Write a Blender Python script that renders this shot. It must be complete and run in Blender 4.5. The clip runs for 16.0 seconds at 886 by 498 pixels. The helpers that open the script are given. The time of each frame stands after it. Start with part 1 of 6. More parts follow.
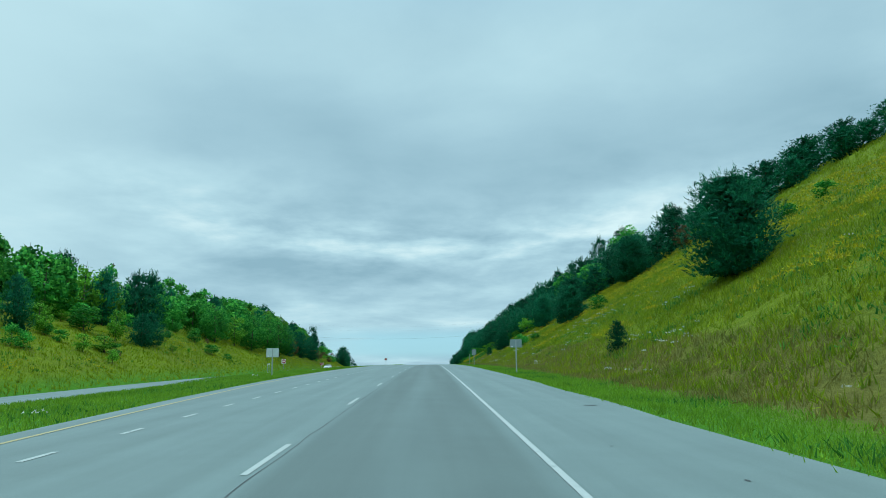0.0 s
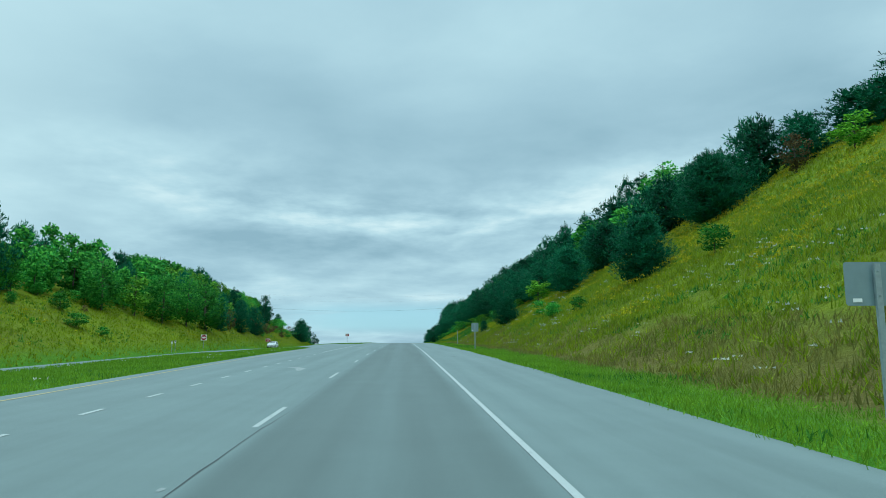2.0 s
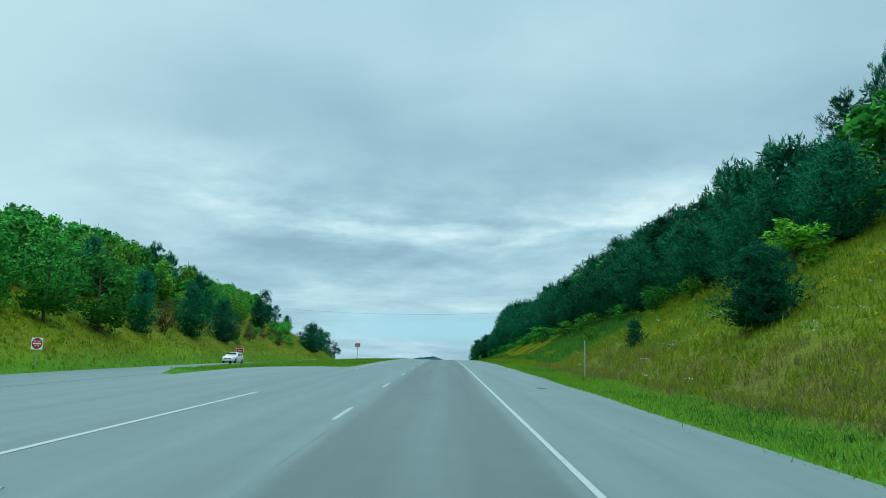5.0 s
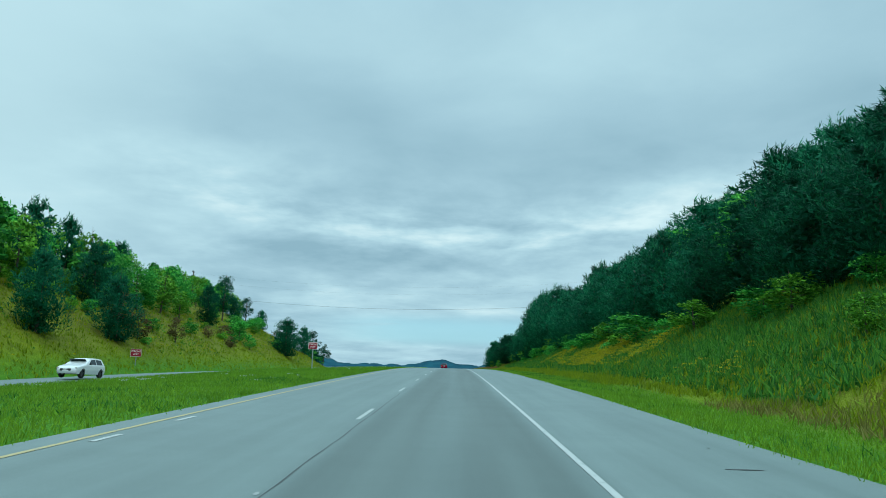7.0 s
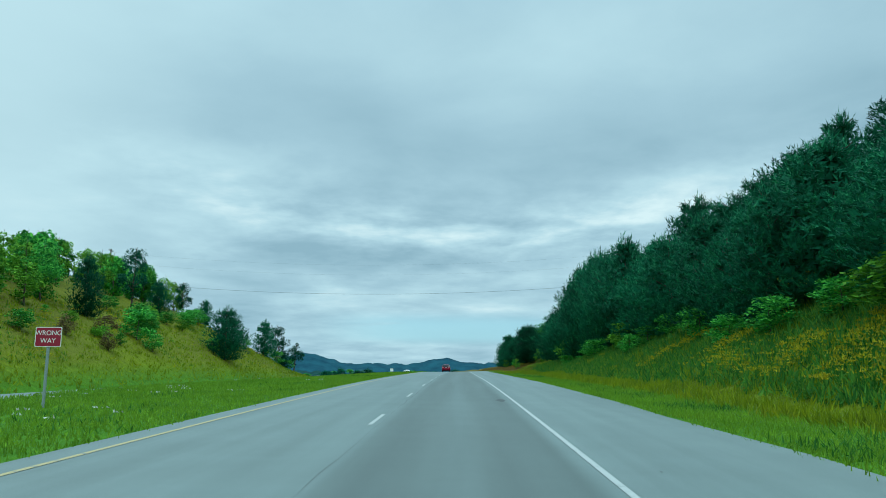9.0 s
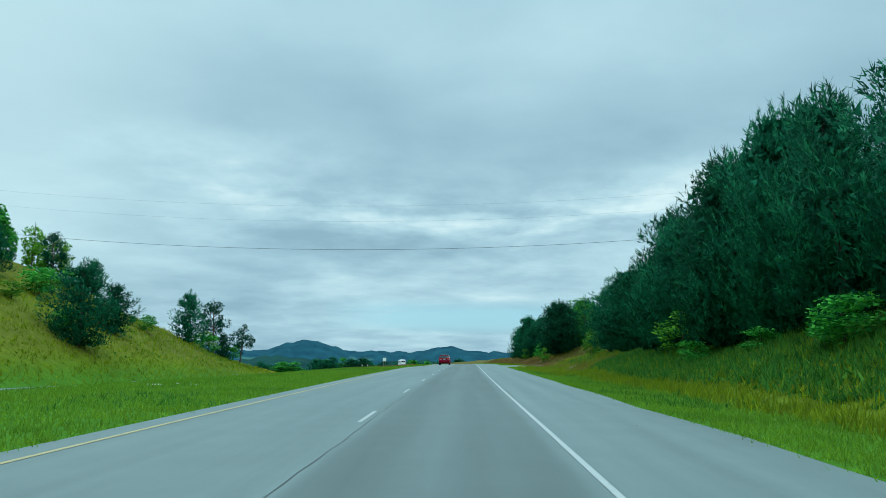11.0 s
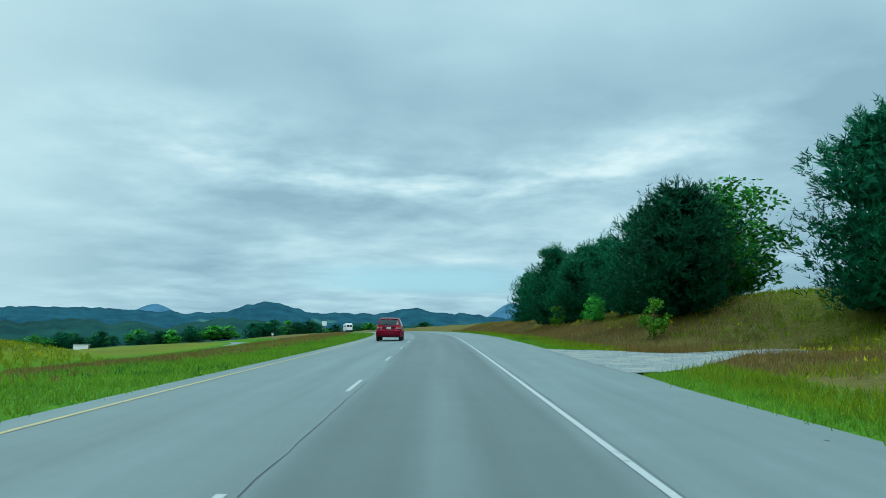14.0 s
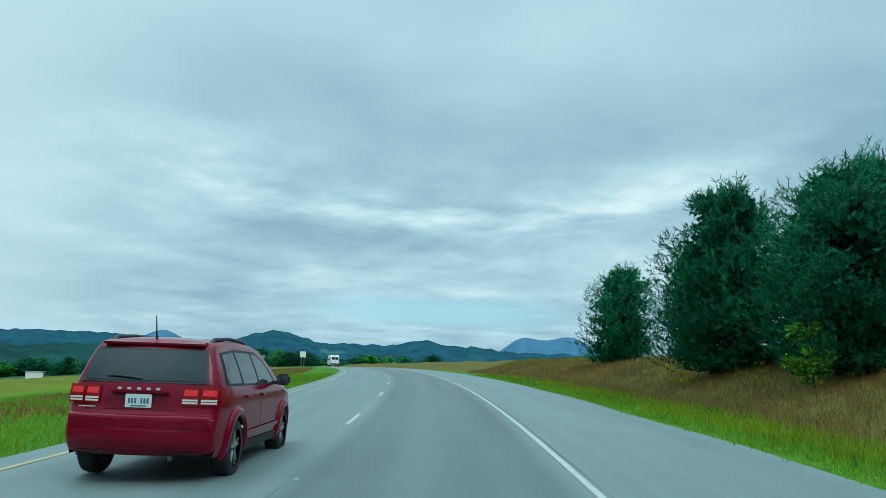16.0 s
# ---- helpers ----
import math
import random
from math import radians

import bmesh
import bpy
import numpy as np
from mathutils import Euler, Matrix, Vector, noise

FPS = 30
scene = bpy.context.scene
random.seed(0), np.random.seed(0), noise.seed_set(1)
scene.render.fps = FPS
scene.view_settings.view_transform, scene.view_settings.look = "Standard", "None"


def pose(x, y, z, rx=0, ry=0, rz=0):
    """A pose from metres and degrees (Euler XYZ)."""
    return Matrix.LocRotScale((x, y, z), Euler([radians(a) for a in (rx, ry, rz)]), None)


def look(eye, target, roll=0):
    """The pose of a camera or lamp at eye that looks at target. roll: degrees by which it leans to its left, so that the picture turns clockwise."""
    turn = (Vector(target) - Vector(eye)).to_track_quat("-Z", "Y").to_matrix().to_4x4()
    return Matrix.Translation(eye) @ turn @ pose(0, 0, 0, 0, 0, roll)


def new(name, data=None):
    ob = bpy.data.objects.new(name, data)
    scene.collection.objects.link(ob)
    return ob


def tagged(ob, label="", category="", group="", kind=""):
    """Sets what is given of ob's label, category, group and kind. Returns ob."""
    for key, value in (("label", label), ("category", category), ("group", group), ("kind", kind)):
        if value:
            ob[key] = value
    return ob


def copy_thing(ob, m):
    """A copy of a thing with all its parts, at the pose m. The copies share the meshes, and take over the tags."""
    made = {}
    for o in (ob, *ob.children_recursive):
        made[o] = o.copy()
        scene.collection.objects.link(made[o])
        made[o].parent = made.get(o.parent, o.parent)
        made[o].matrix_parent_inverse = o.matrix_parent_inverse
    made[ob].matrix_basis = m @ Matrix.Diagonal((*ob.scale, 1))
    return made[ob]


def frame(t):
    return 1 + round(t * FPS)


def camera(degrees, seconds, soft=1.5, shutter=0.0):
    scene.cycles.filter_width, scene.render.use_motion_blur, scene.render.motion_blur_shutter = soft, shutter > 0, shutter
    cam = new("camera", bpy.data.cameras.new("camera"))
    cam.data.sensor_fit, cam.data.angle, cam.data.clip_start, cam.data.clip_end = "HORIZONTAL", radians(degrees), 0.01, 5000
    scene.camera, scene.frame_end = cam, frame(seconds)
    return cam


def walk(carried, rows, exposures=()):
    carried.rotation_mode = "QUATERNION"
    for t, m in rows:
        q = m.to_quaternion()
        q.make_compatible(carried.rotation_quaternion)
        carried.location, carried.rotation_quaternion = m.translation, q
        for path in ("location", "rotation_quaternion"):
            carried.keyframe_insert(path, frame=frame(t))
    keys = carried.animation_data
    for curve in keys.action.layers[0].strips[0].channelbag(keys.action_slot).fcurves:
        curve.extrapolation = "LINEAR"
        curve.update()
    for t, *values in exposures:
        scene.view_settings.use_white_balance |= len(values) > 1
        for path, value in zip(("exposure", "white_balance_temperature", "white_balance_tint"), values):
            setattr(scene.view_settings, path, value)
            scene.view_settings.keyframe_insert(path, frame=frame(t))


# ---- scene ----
cam = camera(58.41, 16.0, soft=0.75)
PATH = [
    (0.00, pose(-1.536, -0.000, 1.429, 100.821, 0.548, -1.144)),
    (0.50, pose(-1.513, 11.590, 2.156, 100.218, 0.871, -2.025)),
    (1.00, pose(-1.496, 23.170, 2.860, 99.628, 0.703, -2.739)),
    (1.50, pose(-1.457, 34.731, 3.542, 99.238, 0.651, -3.080)),
    (2.00, pose(-1.408, 46.253, 4.201, 98.997, 0.213, -3.193)),
    (2.50, pose(-1.351, 57.755, 4.844, 98.811, -0.351, -2.995)),
    (3.00, pose(-1.385, 69.263, 5.473, 98.720, -0.876, -2.695)),
    (3.50, pose(-1.327, 80.818, 6.091, 98.701, -1.153, -2.231)),
    (4.00, pose(-1.272, 92.470, 6.696, 98.973, -1.389, -1.623)),
    (4.50, pose(-1.182, 104.216, 7.287, 99.555, -1.275, -0.783)),
    (7.00, pose(-0.923, 163.512, 10.090, 99.934, -1.543, 0.427)),
    (7.50, pose(-0.876, 175.544, 10.631, 99.814, -1.157, 0.421)),
    (8.00, pose(-0.830, 187.686, 11.155, 99.749, -0.684, 0.514)),
    (8.50, pose(-0.779, 199.856, 11.660, 99.827, -0.534, 0.585)),
    (9.00, pose(-0.711, 212.047, 12.141, 99.808, -0.382, 0.777)),
    (11.50, pose(-0.158, 273.809, 14.154, 98.593, -0.889, 1.096)),
    (12.00, pose(-0.152, 286.214, 14.472, 98.176, -0.879, 0.778)),
    (12.50, pose(-0.030, 298.576, 14.781, 97.661, -0.635, 0.140)),
    (13.00, pose(-0.009, 310.848, 15.083, 96.924, -0.371, -0.647)),
    (13.50, pose(0.015, 323.035, 15.377, 96.373, -0.008, -1.202)),
    (14.00, pose(-0.030, 335.149, 15.661, 96.268, -0.628, -1.385)),
    (14.50, pose(0.248, 347.105, 15.932, 96.579, -0.741, -1.064)),
    (15.00, pose(0.460, 358.937, 16.190, 97.246, -1.395, -0.600)),
    (15.50, pose(0.675, 370.654, 16.432, 97.981, -1.667, -0.486)),
    (16.00, pose(0.826, 382.327, 16.657, 98.625, -2.031, -0.641)),
]
walk(cam, PATH, exposures=[(0.0, 0.05, 6450, 4.0), (16.0, 0.05, 6450, 4.0)])

# ---- world and light: overcast, bright cloud deck with a clear strip low down ----
SUN_ELEV, SUN_AZ = radians(52), radians(-40)
world = bpy.data.worlds.new("world")
scene.world = world
world.use_nodes = True


def sky_nodes():
    nt = world.node_tree
    nt.nodes.clear()
    N = nt.nodes.new
    L = nt.links.new
    out, bg = N("ShaderNodeOutputWorld"), N("ShaderNodeBackground")
    sky = N("ShaderNodeTexSky")
    sky.sky_type = "NISHITA"
    sky.sun_disc = False
    sky.sun_elevation, sky.sun_rotation = SUN_ELEV, SUN_AZ
    tc, sep = N("ShaderNodeTexCoord"), N("ShaderNodeSeparateXYZ")
    L(tc.outputs["Generated"], sep.inputs[0])

    def m(op, a, b=None, c=None):
        n = N("ShaderNodeMath")
        n.operation = op
        for i, v in enumerate((a, b, c)):
            if v is None:
                continue
            if isinstance(v, (int, float)):
                n.inputs[i].default_value = v
            else:
                L(v, n.inputs[i])
        return n.outputs[0]

    def mix(f, a, b):
        n = N("ShaderNodeMix")
        n.data_type = "RGBA"
        for k, v in ((0, f), (6, a), (7, b)):
            if isinstance(v, (int, float)):
                n.inputs[k].default_value = v
            elif isinstance(v, tuple):
                n.inputs[k].default_value = (*v, 1)
            else:
                L(v, n.inputs[k])
        return n.outputs[2]

    def band(v, lo, hi):
        n = N("ShaderNodeMapRange")
        n.interpolation_type = "SMOOTHSTEP"
        L(v, n.inputs[0])
        n.inputs[1].default_value, n.inputs[2].default_value = lo, hi
        return n.outputs[0]

    z = m("MAXIMUM", sep.outputs[2], 0.0)
    az = m("DIVIDE", sep.outputs[0], m("MAXIMUM", m("ABSOLUTE", sep.outputs[1]), 0.2))
    # the cloud deck as a plane overhead, drawn together towards the horizon
    low = m("ADD", z, 0.10)
    comb = N("ShaderNodeCombineXYZ")
    L(m("DIVIDE", sep.outputs[0], low), comb.inputs[0])
    L(m("DIVIDE", sep.outputs[1], low), comb.inputs[1])

    def clouds(scale, detail, rough, dist, off, stretch=(1.0, 1.0, 1.0)):
        mp, nz = N("ShaderNodeMapping"), N("ShaderNodeTexNoise")
        mp.inputs["Location"].default_value = off
        mp.inputs["Scale"].default_value = stretch
        L(comb.outputs[0], mp.inputs[0])
        L(mp.outputs[0], nz.inputs["Vector"])
        nz.inputs["Scale"].default_value, nz.inputs["Detail"].default_value = scale, detail
        nz.inputs["Roughness"].default_value, nz.inputs["Distortion"].default_value = rough, dist
        return nz.outputs[0]

    def bell_node(v, c, w):
        d = m("DIVIDE", m("SUBTRACT", v, c), w)
        return m("DIVIDE", 1.0, m("ADD", 1.0, m("POWER", m("MULTIPLY", d, d), 1.5)))

    big = m("SUBTRACT", clouds(0.75, 2.0, 0.45, 0.1, (3.7, 1.2, 0.0)), 0.5)
    mid = m("SUBTRACT", clouds(1.5, 5.0, 0.55, 0.15, (8.3, 4.4, 0.0)), 0.5)
    fine = m("SUBTRACT", clouds(4.0, 6.0, 0.6, 0.1, (1.3, 7.1, 0.0), (1.0, 0.8, 1.0)), 0.5)
    # smooth overhead, broken into rolls lower down
    lower = m("SUBTRACT", 1.0, band(z, 0.20, 0.34))
    rolls = m("ADD", m("MULTIPLY", mid, 1.15), m("MULTIPLY", fine, 0.36))
    t = m("ADD", m("MULTIPLY", big, 0.85), m("MULTIPLY", rolls, m("ADD", 0.28, m("MULTIPLY", lower, 0.50))))
    t = m("ADD", t, 0.52)
    # a thick grey roll over the road, and thinner cloud above and below it
    t = m("SUBTRACT", t, m("MULTIPLY", m("MULTIPLY", bell_node(z, 0.285, 0.055), bell_node(az, 0.14, 0.34)), 0.20))
    t = m("ADD", t, m("MULTIPLY", bell_node(z, 0.40, 0.07), 0.07))
    edge = m("ADD", 0.192, m("MULTIPLY", m("MULTIPLY", az, az), 0.35))
    glow = m("MULTIPLY", bell_node(m("SUBTRACT", z, edge), 0.0, 0.028), bell_node(m("SUBTRACT", az, 0.05), 0.0, 0.42))
    t = m("ADD", t, m("MULTIPLY", glow, m("ADD", 0.24, m("MULTIPLY", rolls, 1.1))))
    t = m("SUBTRACT", t, m("MULTIPLY", m("SUBTRACT", 1.0, band(z, 0.05, 0.15)), 0.04))
    t = m("SUBTRACT", t, m("MULTIPLY", band(az, 0.10, 0.60), 0.17))
    # a darker bank of cloud low in the west
    t = m("SUBTRACT", t, m("MULTIPLY", m("MULTIPLY", bell_node(z, 0.088, 0.034), bell_node(az, -0.48, 0.13)), 0.26))
    cr = N("ShaderNodeValToRGB")
    while len(cr.color_ramp.elements) < 4:
        cr.color_ramp.elements.new(0.5)
    for e, (pos, c_) in zip(cr.color_ramp.elements, ((0.22, SKY_DARK), (0.46, SKY_MID), (0.64, SKY_LIGHT), (0.90, SKY_GLOW))):
        e.position, e.color = pos, (*c_, 1)
    L(t, cr.inputs[0])
    col = cr.outputs[0]
    # paler towards the west side
    col = mix(m("MULTIPLY", band(m("MULTIPLY", az, -1.0), 0.25, 0.62), 0.75), col, SKY_PALE)
    # clear gaps near the horizon, where the Nishita sky shows through
    strip = m("MULTIPLY", band(z, 0.046, 0.062), m("SUBTRACT", 1.0, band(z, 0.074, 0.096)))
    gaps = band(clouds(1.3, 4.0, 0.5, 0.2, (0.4, 2.2, 0.0), (0.55, 1.6, 1.0)), 0.22, 0.44)
    hole = m("MULTIPLY", m("MULTIPLY", strip, gaps), m("SUBTRACT", 1.0, band(m("ABSOLUTE", az), 0.06, 0.20)))
    mul = N("ShaderNodeVectorMath")
    mul.operation = "MULTIPLY"
    L(sky.outputs[0], mul.inputs[0])
    mul.inputs[1].default_value = (0.12, 0.12, 0.12)
    blue = mix(0.75, mul.outputs[0], SKY_BLUE)
    col = mix(m("MULTIPLY", hole, 0.9), col, blue)
    # an overcast sky is about three times as bright overhead as low down
    gain = m("ADD", 1.0, m("MULTIPLY", band(z, 0.42, 0.95), ZENITH_GAIN))
    L(col, bg.inputs["Color"])
    L(gain, bg.inputs["Strength"])
    L(bg.outputs[0], out.inputs[0])


SKY_DARK, SKY_MID, SKY_LIGHT = (0.275, 0.45, 0.56), (0.37, 0.565, 0.68), (0.465, 0.68, 0.785)
SKY_GLOW, SKY_PALE, SKY_BLUE = (0.68, 0.86, 0.92), (0.53, 0.75, 0.84), (0.26, 0.62, 0.80)
ZENITH_GAIN = 2.6
sky_nodes()
sun = new("sun", bpy.data.lights.new("sun", "SUN"))
sun.data.energy, sun.data.angle, sun.data.color = 0.8, radians(25), (1.0, 0.96, 0.88)
sun.matrix_world = look((0, 0, 100), (100 * math.sin(SUN_AZ), -100 * math.cos(SUN_AZ) * -1, 100 - 128))

# ---- materials ----


def material(name, rough=0.8, metal=0.0):
    mat = bpy.data.materials.new(name)
    mat.use_nodes = True
    b = mat.node_tree.nodes["Principled BSDF"]
    b.inputs["Roughness"].default_value, b.inputs["Metallic"].default_value = rough, metal
    return mat, mat.node_tree, b


def noise_node(nt, scale, detail=4.0, rough=0.55, coords="Object", stretch=(1, 1, 1)):
    tc, mp, nz = nt.nodes.new("ShaderNodeTexCoord"), nt.nodes.new("ShaderNodeMapping"), nt.nodes.new("ShaderNodeTexNoise")
    nt.links.new(tc.outputs[coords], mp.inputs[0])
    mp.inputs["Scale"].default_value = stretch
    nt.links.new(mp.outputs[0], nz.inputs["Vector"])
    nz.inputs["Scale"].default_value, nz.inputs["Detail"].default_value, nz.inputs["Roughness"].default_value = scale, detail, rough
    return nz.outputs[0]


def ramp(nt, fac, *stops):
    r = nt.nodes.new("ShaderNodeValToRGB")
    while len(r.color_ramp.elements) < len(stops):
        r.color_ramp.elements.new(0.5)
    for e, (p, c) in zip(r.color_ramp.elements, stops):
        e.position, e.color = p, (*c, 1)
    nt.links.new(fac, r.inputs[0])
    return r.outputs[0]


def blend(nt, fac, a, b, mode="MIX"):
    n = nt.nodes.new("ShaderNodeMix")
    n.data_type, n.blend_type = "RGBA", mode
    for k, v in ((0, fac), (6, a), (7, b)):
        if isinstance(v, (int, float)):
            n.inputs[k].default_value = v
        elif isinstance(v, tuple):
            n.inputs[k].default_value = (*v, 1)
        else:
            nt.links.new(v, n.inputs[k])
    return n.outputs[2]


def bump(nt, b, height, strength=0.3, dist=0.02):
    n = nt.nodes.new("ShaderNodeBump")
    n.inputs["Strength"].default_value, n.inputs["Distance"].default_value = strength, dist
    nt.links.new(height, n.inputs["Height"])
    nt.links.new(n.outputs[0], b.inputs["Normal"])


def plain(name, col, rough=0.6, metal=0.0, vary=0.12, scale=6.0, coat=0.0):
    """One colour with slight blotches and wear."""
    mat, nt, b = material(name, rough, metal)
    f = noise_node(nt, scale, 5.0)
    dark = tuple(c * (1 - vary) for c in col)
    light = tuple(min(1, c * (1 + vary)) for c in col)
    nt.links.new(ramp(nt, f, (0.3, dark), (0.7, light)), b.inputs["Base Color"])
    b.inputs["Coat Weight"].default_value = coat
    return mat


def leaf_material(name, dark, mid, light, rough=0.6, trans=0.25, lay=0.0, crown=0.0, sprays=False):
    """Foliage: every leaf or needle spray a little different, every tree too. lay: how far the shading follows the
    sward; crown: how far it follows the round of the crown."""
    mat, nt, b = material(name, rough)
    geo, info = nt.nodes.new("ShaderNodeNewGeometry"), nt.nodes.new("ShaderNodeObjectInfo")
    pick = geo.outputs["Random Per Island"]
    if sprays:  # whole sprays differ more than the needles in them
        at, half = nt.nodes.new("ShaderNodeAttribute"), nt.nodes.new("ShaderNodeMix")
        at.attribute_name = "tone"
        half.inputs[0].default_value = 0.65
        nt.links.new(pick, half.inputs[2])
        nt.links.new(at.outputs["Fac"], half.inputs[3])
        pick = half.outputs[0]
    c = ramp(nt, pick, (0.0, dark), (0.55, mid), (1.0, light))
    if lay:  # lusher and drier patches
        c = blend(nt, 0.55, c, ramp(nt, noise_node(nt, 0.33, 4.0, 0.6), (0.36, (0.5, 0.62, 0.6)), (0.52, (1, 1, 1)), (0.68, (1.0, 0.86, 0.7))), "MULTIPLY")
    hsv = nt.nodes.new("ShaderNodeHueSaturation")
    mr = nt.nodes.new("ShaderNodeMapRange")
    nt.links.new(info.outputs["Random"], mr.inputs[0])
    mr.inputs[3].default_value, mr.inputs[4].default_value = (1.08, 1.16) if lay else (0.66, 1.5)
    nt.links.new(mr.outputs[0], hsv.inputs["Value"])
    nt.links.new(c, hsv.inputs["Color"])
    nt.links.new(hsv.outputs[0], b.inputs["Base Color"])
    b.inputs["Specular IOR Level"].default_value = 0.04 if crown else 0.10
    if lay or crown:
        add, nrm = nt.nodes.new("ShaderNodeVectorMath"), nt.nodes.new("ShaderNodeVectorMath")
        add.operation, nrm.operation = "MULTIPLY_ADD", "NORMALIZE"
        k = lay or crown
        nt.links.new(geo.outputs["Normal"], add.inputs[0])
        add.inputs[1].default_value = (1 - k,) * 3
        if lay:
            add.inputs[2].default_value = (0, 0, k)
        else:
            tc, off, sc, vt = (nt.nodes.new(q) for q in ("ShaderNodeTexCoord", "ShaderNodeVectorMath", "ShaderNodeVectorMath", "ShaderNodeVectorTransform"))
            off.operation, off.inputs[1].default_value = "SUBTRACT", (0, 0, 3.0)
            nt.links.new(tc.outputs["Object"], off.inputs[0])
            unit_, sc.operation = nt.nodes.new("ShaderNodeVectorMath"), "SCALE"
            unit_.operation = "NORMALIZE"
            nt.links.new(off.outputs[0], unit_.inputs[0])
            vt.vector_type, vt.convert_from, vt.convert_to = "VECTOR", "OBJECT", "WORLD"
            nt.links.new(unit_.outputs[0], vt.inputs[0])
            nt.links.new(vt.outputs[0], sc.inputs[0])
            sc.inputs["Scale"].default_value = k
            nt.links.new(sc.outputs[0], add.inputs[2])
        nt.links.new(add.outputs[0], nrm.inputs[0])
        nt.links.new(nrm.outputs[0], b.inputs["Normal"])
    tr, mx = nt.nodes.new("ShaderNodeBsdfTranslucent"), nt.nodes.new("ShaderNodeMixShader")
    nt.links.new(hsv.outputs[0], tr.inputs[0])
    mx.inputs[0].default_value = 0.5 if lay else trans
    nt.links.new(b.outputs[0], mx.inputs[1])
    nt.links.new(tr.outputs[0], mx.inputs[2])
    nt.links.new(mx.outputs[0], nt.nodes["Material Output"].inputs[0])
    return mat


PINE = leaf_material("pine_needles", (0.0035, 0.040, 0.022), (0.0085, 0.103, 0.050), (0.030, 0.235, 0.092), crown=0.40, trans=0.15, sprays=True)
BROAD = leaf_material("broad_leaves", (0.015, 0.125, 0.026), (0.046, 0.28, 0.040), (0.115, 0.43, 0.058), crown=0.5, trans=0.22)
BRIGHT = leaf_material("young_leaves", (0.034, 0.125, 0.014), (0.088, 0.275, 0.024), (0.17, 0.41, 0.040), crown=0.5, trans=0.2)
RUSTY = leaf_material("turning_leaves", (0.05, 0.05, 0.025), (0.12, 0.085, 0.04), (0.18, 0.14, 0.05), crown=0.6)
GRASS_GREEN = leaf_material("verge_grass", (0.115, 0.26, 0.011), (0.160, 0.335, 0.018), (0.22, 0.42, 0.028), lay=0.84)
GRASS_MEADOW = leaf_material("meadow_grass", (0.14, 0.215, 0.005), (0.205, 0.29, 0.007), (0.29, 0.36, 0.010), lay=0.84)
GRASS_DRY = leaf_material("dry_grass", (0.17, 0.105, 0.030), (0.23, 0.15, 0.042), (0.31, 0.21, 0.062), lay=0.82)
GRASS_TAN = leaf_material("tan_grass", (0.155, 0.15, 0.030), (0.215, 0.205, 0.042), (0.29, 0.27, 0.065), lay=0.82)
GOLDENROD = leaf_material("goldenrod_flowers", (0.26, 0.24, 0.008), (0.38, 0.35, 0.010), (0.52, 0.47, 0.015), lay=0.8)
WHITE_FLOWER = leaf_material("white_flowers", (0.4, 0.42, 0.36), (0.55, 0.58, 0.5), (0.7, 0.72, 0.66), lay=0.85)
WEEDS = leaf_material("weed_leaves", (0.0234, 0.12, 0.015), (0.0546, 0.20, 0.02), (0.1092, 0.29, 0.03), lay=0.6)
BARK = plain("bark", (0.07, 0.055, 0.045), 0.9, vary=0.35, scale=8)
GALV = plain("galvanised_steel", (0.30, 0.36, 0.37), 0.5, 0.4, vary=0.12, scale=14)
SIGN_BACK = plain("sign_back_aluminium", (0.20, 0.275, 0.29), 0.55, 0.2, vary=0.07)
SIGN_PALE = plain("sign_back_pale", (0.42, 0.50, 0.53), 0.5, 0.2, vary=0.06)
SIGN_WHITE = plain("sign_white", (0.78, 0.79, 0.78), 0.5, vary=0.05)
SIGN_RED = plain("sign_red", (0.30, 0.006, 0.03), 0.45, vary=0.1)
WIRE_MAT = plain("wire", (0.03, 0.035, 0.04), 0.6)
POLE_WOOD = plain("pole_wood", (0.10, 0.085, 0.07), 0.9, vary=0.3)


